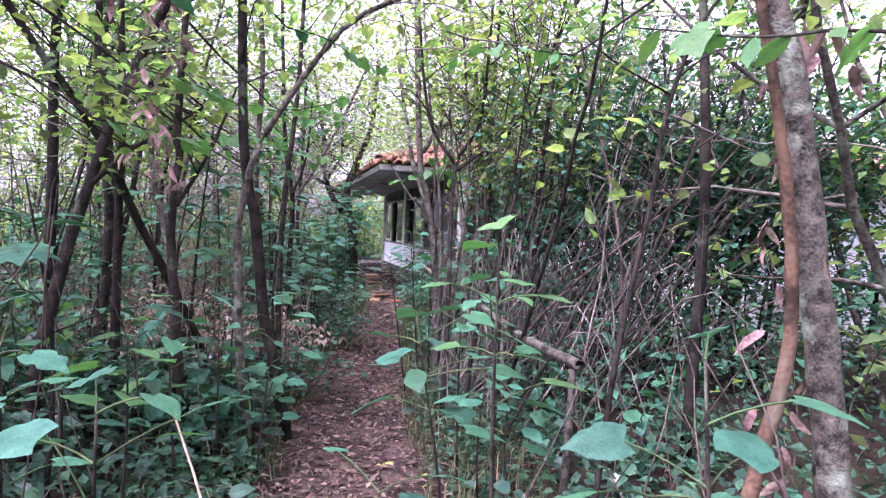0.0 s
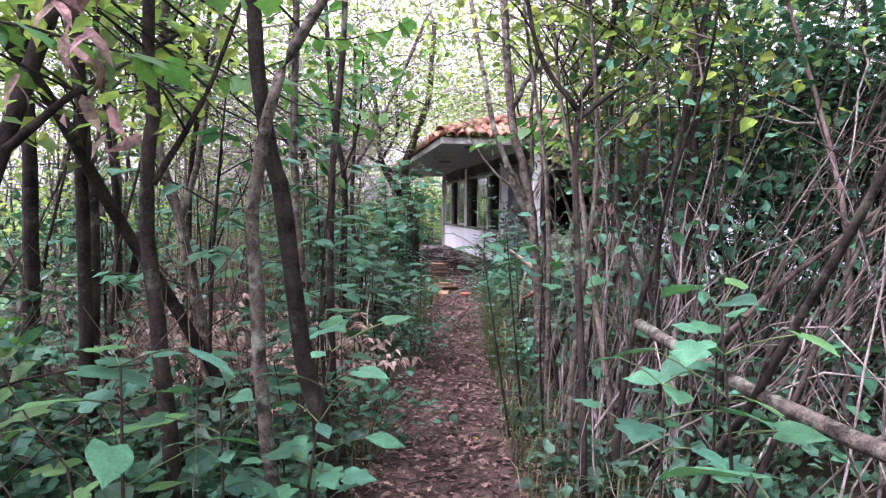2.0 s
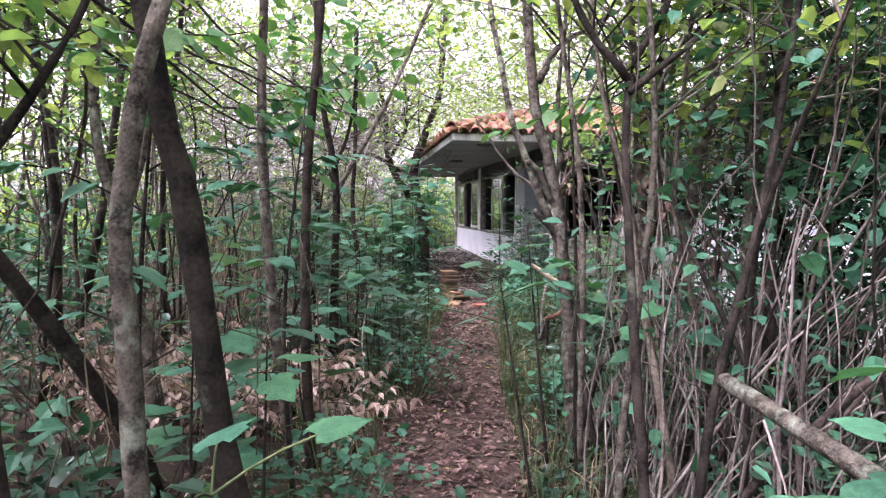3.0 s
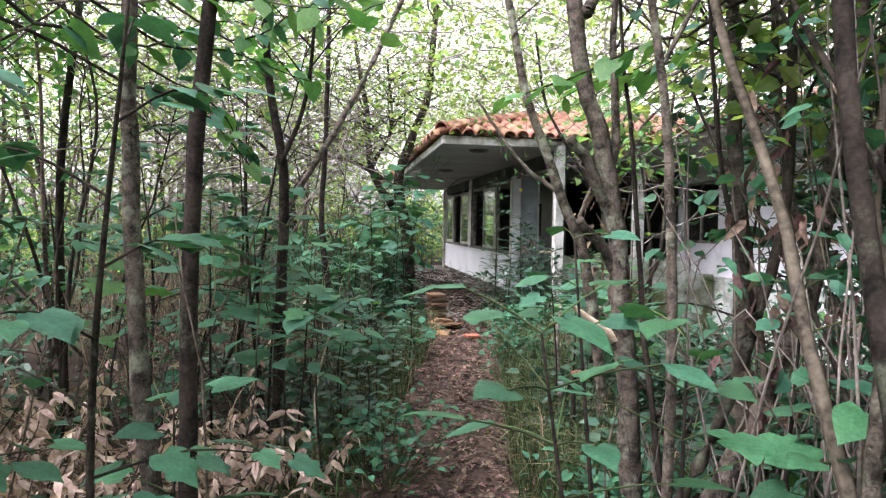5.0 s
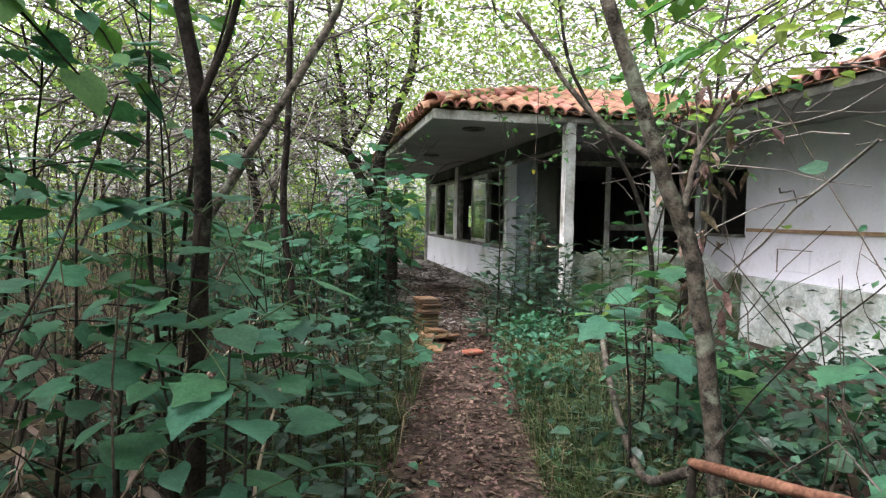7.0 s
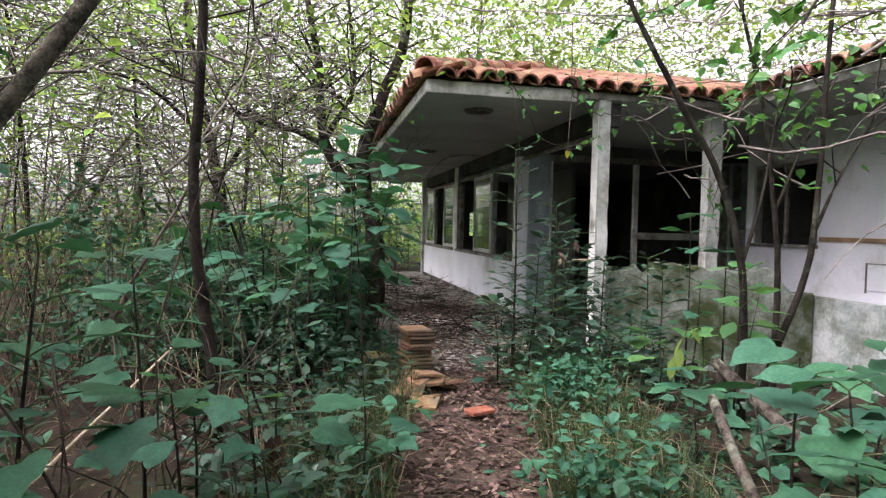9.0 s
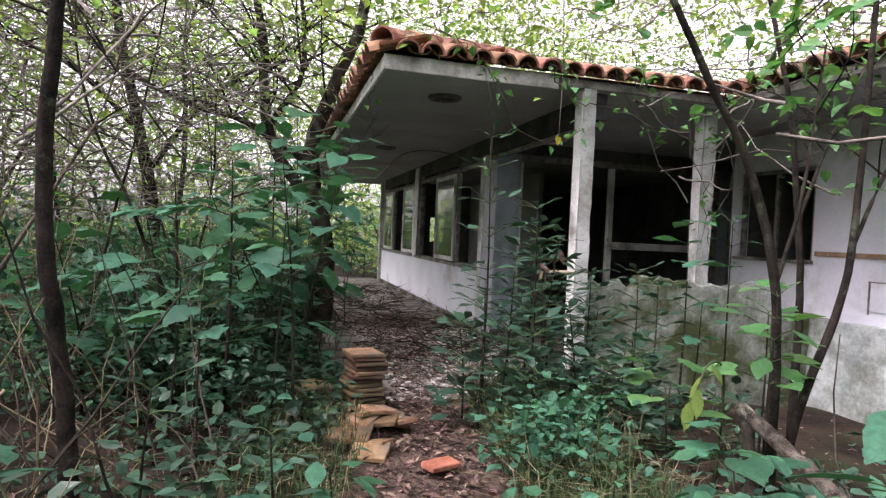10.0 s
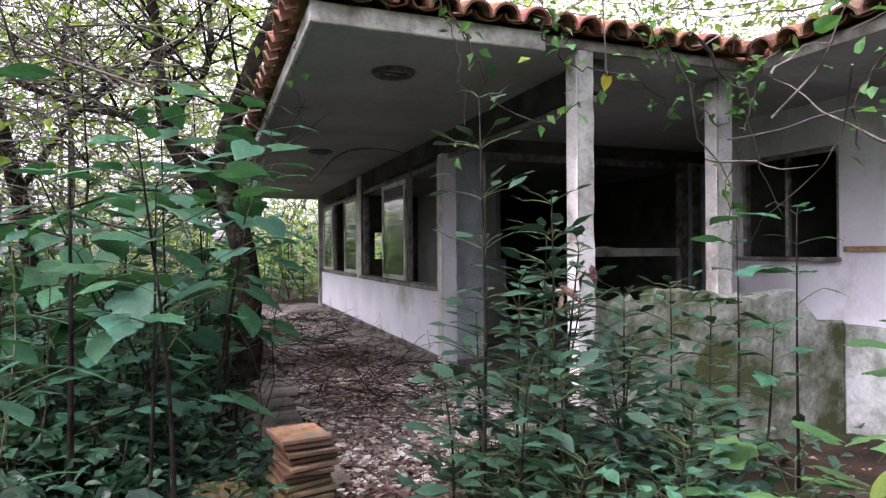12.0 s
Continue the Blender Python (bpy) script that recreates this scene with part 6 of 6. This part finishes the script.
def litter():
    for name, mat, n, wide, size, label in (("leaf_litter", M_DRYLEAF, 26000, 0.42, 0.05, "brown dry leaves covering the path"), ("yellow_leaves", M_YELLOW, 70, 0.5, 0.05, "few yellow fallen leaves on the path")):
        y = NP.uniform(-17, 1.5, n)
        d = NP.normal(0, wide, n)
        if name == "leaf_litter":
            far = NP.random(n) < 0.35
            d = np.where(far, NP.normal(0, 2.2, n), d)
        x = np.interp(y, TRAIL[:, 1], TRAIL[:, 0]) + d
        ok = ~((x > -0.1) & (y > -3.4)) & (x < 2.5)
        x, y = x[ok], y[ok]
        k = len(x)
        z = np.maximum(ground_z(x, y), np.where((x > -1.75) & (y > -3.0), 0.0, -9)) + NP.uniform(0.004, 0.025, k)
        s = NP.uniform(0.5, 1.5, k) * size
        w = random_ways(k, NP, 0)
        w[:, 2] *= 0.5
        stuff(name, label, "leaf litter", Geo().add(*small_leaves(np.stack([x, y, z], 1), w, s, s * NP.uniform(0.3, 0.65, k), NP, 0.35)), mat)
    # thin twigs and needles lying about
    g = Geo()
    for i in range(2600):
        y = R.uniform(-16.5, 1)
        x = float(np.interp(y, TRAIL[:, 1], TRAIL[:, 0])) + R.gauss(0, 0.5)
        if x > -0.1 and y > -3.4:
            continue
        a, L = R.uniform(0, 6.28), R.uniform(0.06, 0.35)
        z = max(float(ground_z(np.array(x), np.array(y))), 0.0 if (x > -1.75 and y > -3) else -9) + 0.012
        g.add(*tube([(x, y, z), (x + math.cos(a) * L, y + math.sin(a) * L, z + R.uniform(-0.005, 0.03))], R.uniform(0.0015, 0.005), 0.001, 4))
    stuff("fallen_twigs", "broken twigs lying on path and porch", "twigs", g, M_CANE, True)
    # rubble on the porch, then a heap of twigs further along it
    g = Geo()
    for i in range(1900):
        x, y = R.uniform(-1.85, -0.08), -3.5 + 3.4 * R.random() ** 1.3
        s = R.uniform(0.005, 0.024) * (1.5 if i % 5 == 0 else 1.0)
        bx = np.array([[p, q, r] for r in (0, 0.6) for p, q in ((-1, -1), (1, -1), (1, 1), (-1, 1))]) * s * NP.uniform(0.5, 1.3, 3)
        c, q = math.cos(i), math.sin(i)
        bx = bx @ np.array([[c, q, 0], [-q, c, 0], [0, 0, 1]])
        g.add(bx + [x, y, 0.002], [(0, 3, 2, 1), (4, 5, 6, 7), (0, 1, 5, 4), (1, 2, 6, 5), (2, 3, 7, 6), (3, 0, 4, 7)])
    stuff("rubble", "pale plaster rubble scattered on the porch floor", "rubble", g, M_PLASTER)
    g = Geo()
    for i in range(520):
        x, y = min(R.gauss(-1.0, 0.5), -0.1), R.uniform(-2.4, 5.5)
        a = R.uniform(0, 6.28)
        ln = crooked((x, y, R.uniform(0.01, 0.1)), (math.cos(a), math.sin(a), R.uniform(-0.1, 0.25)), 6, R.uniform(0.04, 0.13), 0.2, R)
        ln[:, 2] = np.maximum(ln[:, 2], 0.008)
        ln[:, 0] = np.minimum(ln[:, 0], -0.06)
        g.add(*tube(ln, R.uniform(0.003, 0.008), 0.002, 4))
    stuff("porch_twigs", "dark fallen twigs heaped on the porch floor", "twigs", g, M_BARK, True)
    # pale curled dead leaves on fallen branches
    g, gs = Geo(), Geo()
    for i in range(190):
        x = R.uniform(-5.5, -3.8)
        y = -9.35 - 0.25 * (x + 4.6) + R.gauss(0, 0.3)
        if off_trail(np.array(x), np.array(y)) > -0.65:
            continue
        a = R.uniform(0, 6.28)
        ln = crooked((x, y, R.uniform(0.0, 0.3)), (math.cos(a), math.sin(a), R.uniform(0, 0.8)), 8, 0.08, 0.2, R)
        ln[:, 2] = np.maximum(ln[:, 2], 0.02)
        gs.add(*tube(ln, 0.004, 0.002, 4))
        pos = np.repeat(ln[1:], 3, axis=0)
        k = len(pos)
        s = NP.uniform(0.06, 0.1, k)
        g.add(*ovate_leaves(pos, random_ways(k, NP, -0.9), s, s * 0.36, NP, 0.8))
    stuff("dead_leaf_heap", "fallen branches with pale curled dead leaves", "leaf litter", g, M_PALEDEAD)
    stuff("dead_leaf_branches", "thin branches carrying curled dead leaves", "twigs", gs, M_CANE, True)
    # hanging bunches of dead leaves on the trees
    g = Geo()
    for cx, cy, z0, z1 in ((-2.42, -14.55, 0.5, 2.2), (-1.75, -8.45, 1.0, 2.0), (-4.55, -12.6, 1.6, 2.6), (-1.3, -9.9, 0.9, 2.3), (-2.05, -10.45, 0.8, 2.0), (-1.02, -4.42, 0.98, 1.25)):
        k = 55 if z1 - z0 > 0.5 else 7
        pos = np.stack([NP.normal(cx, 0.07, k), NP.normal(cy, 0.07, k), NP.uniform(z0, z1, k)], 1)
        s = NP.uniform(0.07, 0.13, k)
        g.add(*ovate_leaves(pos, random_ways(k, NP, -1.6), s, s * 0.3, NP, 0.8))
    stuff("hanging_dead_leaves", "brown dead leaves hanging along the stems", "leaf litter", g, M_DRYLEAF)
    # matted straw and reeds left of the porch path
    g = Geo()
    for i in range(900):
        if i < 550:
            x, y, h, s = R.uniform(-5.4, -2.9), R.uniform(-8.5, -4.0), R.uniform(0.15, 0.45), 0.8
        else:
            x, y, h, s = R.uniform(-7.5, -4.6), R.uniform(-5.0, 1.5), R.uniform(0.8, 1.9), 0.25
        ln = crooked((x, y, 0.0), (R.uniform(-s, s), R.uniform(-s, s), 1), 7, h / 5, 0.22 if i < 550 else 0.08, R)
        if i < 550:
            ln[:, 2] = np.maximum(ln[:, 2] * np.linspace(1, 0.4, 7), 0.01)
        if free_way(ln, 0.5).all():
            g.add(*tube(ln, 0.0035, 0.0015, 4))
    stuff("matted_straw", "matted straw and dry reeds beside the path", "straw", g, M_STRAW, True)


def canopy_and_far_woods():
    # a loose canopy overhead, with gaps
    n = 430
    x, y = NP.uniform(-11, 5, n), NP.uniform(-20, 9, n)
    z = NP.uniform(3.0, 7.0, n)
    keep = ~((y < -7) & (x < -4.2) & (NP.random(n) < 0.85))
    x, y, z = x[keep], y[keep], z[keep]
    z = np.where(in_house(x, y, 0), np.maximum(z, 4.4), z)
    per = 70
    c = np.repeat(np.stack([x, y, z], 1), per, axis=0)
    pos = c + NP.normal(0, 1, c.shape) * [0.55, 0.55, 0.25]
    pos = pos[free_way(pos, 1.3, 2.7)]
    s = NP.uniform(0.05, 0.12, len(pos))
    stuff("canopy", "loose green canopy of small leaves overhead", "foliage", Geo().add(*ovate_leaves(pos, random_ways(len(pos), NP, -0.1), s, s * 0.65, NP)), M_CANOPY)
    n = 1150
    x, y = NP.uniform(-13, 9, n), NP.uniform(-4, 16, n)
    z = NP.uniform(2.2, 8.2, n)
    z = np.where(in_house(x, y, 0), np.maximum(z, 3.9 + 0.25 * NP.random(n)), z)
    c = np.repeat(np.stack([x, y, z], 1), 80, axis=0)
    pos = c + NP.normal(0, 1, c.shape) * [0.6, 0.6, 0.35]
    pos = pos[~(in_house(pos[:, 0], pos[:, 1], 0.1) & (pos[:, 2] < 3.75)) & ~((np.abs(pos[:, 0] + 2.1) < 1.2) & (pos[:, 2] < 2.6))]
    s = NP.uniform(0.06, 0.14, len(pos))
    stuff("small_foliage", "fine light foliage behind and above the roof", "foliage", Geo().add(*small_leaves(pos, random_ways(len(pos), NP, -0.1), s, s * 0.6, NP)), M_CANOPY)
    g = Geo()
    for i in range(4600):
        x, y, z = R.uniform(-10, 7), R.uniform(-9, 14), R.uniform(1.6, 7.0)
        if y < -3:
            x = float(np.interp(y, TRAIL[:, 1], TRAIL[:, 0])) + R.choice((-1, 1)) * R.uniform(1.2, 6)
        if in_house(np.array(x), np.array(y), 0.1):
            z = max(z, 4.0)
        a = R.uniform(0, 6.28)
        ln = crooked((x, y, z), (math.cos(a), math.sin(a), R.uniform(-0.5, 0.9)), 8, R.uniform(0.08, 0.3), 0.16, R)
        if not free_way(ln, 1.1, 2.6).all() or (in_house(ln[:, 0], ln[:, 1], 0.1) & (ln[:, 2] < 3.8)).any():
            continue
        g.add(*tube(ln, R.uniform(0.003, 0.012), 0.002, 4))
    stuff("twig_tangle", "grey tangle of bare twigs around the house", "twigs", g, M_TWIG, True)
    # woods further off: crooked stems and foliage
    g = Geo()
    px = []
    for i in range(1100):
        a, d = R.uniform(0, 6.283), 8 + 26 * R.random() ** 1.2
        x, y = -3 + math.cos(a) * d, -5 + math.sin(a) * d
        if in_house(np.array(x), np.array(y), 1.0) or (abs(float(off_trail(np.array(x), np.array(y)))) < 3.0 and y < 9):
            continue
        h = R.uniform(3.0, 8)
        ln = crooked((x, y, -0.1), (R.uniform(-0.3, 0.3), R.uniform(-0.3, 0.3), 1), 9, h / 8, 0.12, R)
        r = R.uniform(0.015, 0.06)
        g.add(*tube(ln, r, r * 0.3, 5))
        for k in range(6):
            q = R.uniform(0, 6.28)
            g.add(*tube(crooked(ln[R.randrange(2, 8)], (math.cos(q), math.sin(q), 0.4), 5, R.uniform(0.1, 0.4), 0.25, R), r * 0.35, 0.004, 4))
        px.append((x, y, h, d))
    stuff("far_stems", "grey stems of the surrounding wood", "trees", g, M_BARKPALE, True)
    px = np.array(px)
    for name, mat, per, lo, hi, size, gap in (("far_foliage_low", M_CANOPY, 105, 0.0, 0.4, 0.11, -1.0), ("far_foliage_broad", M_LEAF, 40, 0.0, 0.45, 0.13, -0.5), ("far_foliage", M_CANOPY, 110, 0.3, 1.05, 0.11, 0.0)):
        c = np.repeat(px, per, axis=0)
        k = len(c)
        pos = c[:, :3] * [1, 1, 0] + np.stack([NP.normal(0, 0.85, k), NP.normal(0, 0.85, k), c[:, 2] * NP.uniform(lo, hi, k)], 1)
        pos[:, 2] = np.maximum(pos[:, 2], 0.03)
        clump = np.sin(pos[:, 0] * 2.1 + pos[:, 2] * 1.3) + np.sin(pos[:, 1] * 2.3 - pos[:, 2] * 1.9) + np.sin(pos[:, 2] * 3.1 + pos[:, 0])
        ok = (clump > gap) & ~(in_house(pos[:, 0], pos[:, 1], 0.3) & (pos[:, 2] < 4.2)) & free_way(pos, 2.2, 9) & ~((pos[:, 0] < -5.5) & (NP.random(k) < 0.62) & (pos[:, 2] > 1.2))
        pos, d = pos[ok], c[ok, 3]
        k = len(pos)
        s = NP.uniform(0.7, 1.6, k) * size * (0.45 + d / 18)
        stuff(name, "leafy wood surrounding the clearing", "foliage", Geo().add(*small_leaves(pos, random_ways(k, NP, 0.0), s, s * 0.65, NP)), mat)


def overhanging():
    """Thin branches with backlit leaves reaching over the way, just above head height."""
    for i, (x, y, z, a, n, lf) in enumerate(((-4.6, -14.8, 1.95, 20, 9, 0), (-4.75, -14.9, 2.15, -15, 9, 0), (-2.45, -14.9, 1.95, 150, 7, 0), (-2.5, -15.0, 2.2, 170, 8, 0), (-4.8, -12.7, 1.9, 10, 10, 0), (-4.7, -12.5, 2.2, 25, 10, 0), (-4.9, -13.6, 2.4, 0, 10, 1), (-2.4, -13.0, 2.4, 160, 9, 1),
                                             (-4.3, -10.3, 1.95, 15, 11, 1), (-4.1, -10.2, 2.1, -10, 10, 1), (-2.3, -10.3, 2.05, 165, 9, 0), (-2.0, -10.3, 2.15, 120, 9, 1), (-4.3, -9.5, 1.95, 5, 10, 1), (-4.2, -9.4, 2.15, 30, 10, 1), (-4.0, -9.0, 2.3, -20, 10, 1), (-4.4, -8.4, 2.2, 10, 11, 1),
                                             (-4.2, -7.8, 2.5, 0, 11, 1), (-2.0, -9.0, 2.3, 100, 10, 1), (-1.5, -8.6, 2.4, 140, 10, 0), (-1.0, -7.6, 2.5, 150, 11, 0), (-0.6, -6.6, 2.6, 160, 12, 0), (-0.2, -6.0, 2.7, 120, 12, 0), (0.2, -5.6, 2.6, 150, 12, 0), (0.4, -5.0, 2.8, 100, 12, 0), (-0.4, -4.9, 3.0, 170, 12, 0),
                                             (-4.6, -6.6, 2.7, 20, 12, 1), (-5.2, -5.6, 2.5, 0, 12, 1), (-4.0, -11.2, 2.3, 40, 10, 0), (-4.6, -11.2, 2.1, -30, 10, 0), (-3.9, -12.2, 2.6, 10, 10, 1))):
        gen, rng = np.random.default_rng(1200 + i), random.Random(1200 + i)
        ob = thing("overhanging_branch", "thin branch with light green leaves hanging overhead", "branch", "overhanging branches", m=Matrix.Translation((x, y, z)))
        w = (math.cos(radians(a)), math.sin(radians(a)), -0.08)
        ln = crooked((0, 0, 0), w, 9, 0.085, 0.16, rng)
        back = crooked((0, 0, 0), (-w[0], -w[1], 0.7), 8, 0.16, 0.1, rng)
        g = Geo().add(*tube(ln, 0.006, 0.002, 5)).add(*tube(back, 0.006, 0.012, 5))
        put_mesh("stem", g.mesh("stem", M_BARK), ob)
        for k in range(n):
            p = ln[1 + k * 8 // n]
            b = a + (1 if k % 2 else -1) * rng.uniform(25, 80)
            put_mesh("leaf", (YOUNG if lf == 0 else YOUNG[:2] + TIER)[rng.randrange(3)], ob, "", pose(*p, rng.uniform(-50, -5), rng.uniform(-30, 30), b - 90) @ Matrix.Scale(rng.uniform(0.5, 0.85), 4))


def wing_thicket():
    """Leafy growth with dark gaps between the cane thicket and the wing."""
    n = 230
    c = np.stack([NP.uniform(-1.1, 2.6, n), NP.uniform(-11.2, -9.3, n), NP.uniform(0.1, 2.9, n)], 1)
    pos = np.repeat(c, 60, axis=0)
    pos = pos + NP.normal(0, 1, pos.shape) * [0.22, 0.22, 0.16]
    pos = pos[(pos[:, 2] > 0.02) & ~in_house(pos[:, 0], pos[:, 1], 0.3)]
    s = NP.uniform(0.05, 0.1, len(pos))
    stuff("wing_undergrowth", "leafy thicket hiding the far wing", "undergrowth", Geo().add(*ovate_leaves(pos, random_ways(len(pos), NP, -0.1), s, s * 0.6, NP)), M_LEAF)


def pale_tangle():
    """Drooping bare twigs of the old trees west of the house."""
    g = Geo()
    for i in range(1500):
        p = np.array([R.uniform(-7.5, -2.7), R.uniform(-2.5, 4.0), R.uniform(1.3, 4.8)])
        a = R.uniform(0, 6.28)
        ln = crooked(p, (math.cos(a), math.sin(a), R.uniform(-0.1, 0.6)), 9, R.uniform(0.08, 0.22), 0.15, R)
        ln[:, 2] -= np.linspace(0, 1, 9) ** 2 * R.uniform(0, 0.6)
        g.add(*tube(ln, R.uniform(0.003, 0.009), 0.002, 4))
    stuff("drooping_twigs", "pale drooping bare twigs of the old trees", "twigs", g, M_TWIG, True)


undergrowth()
canes()
overhanging()
wing_thicket()
pale_tangle()
grass()
litter()
canopy_and_far_woods()
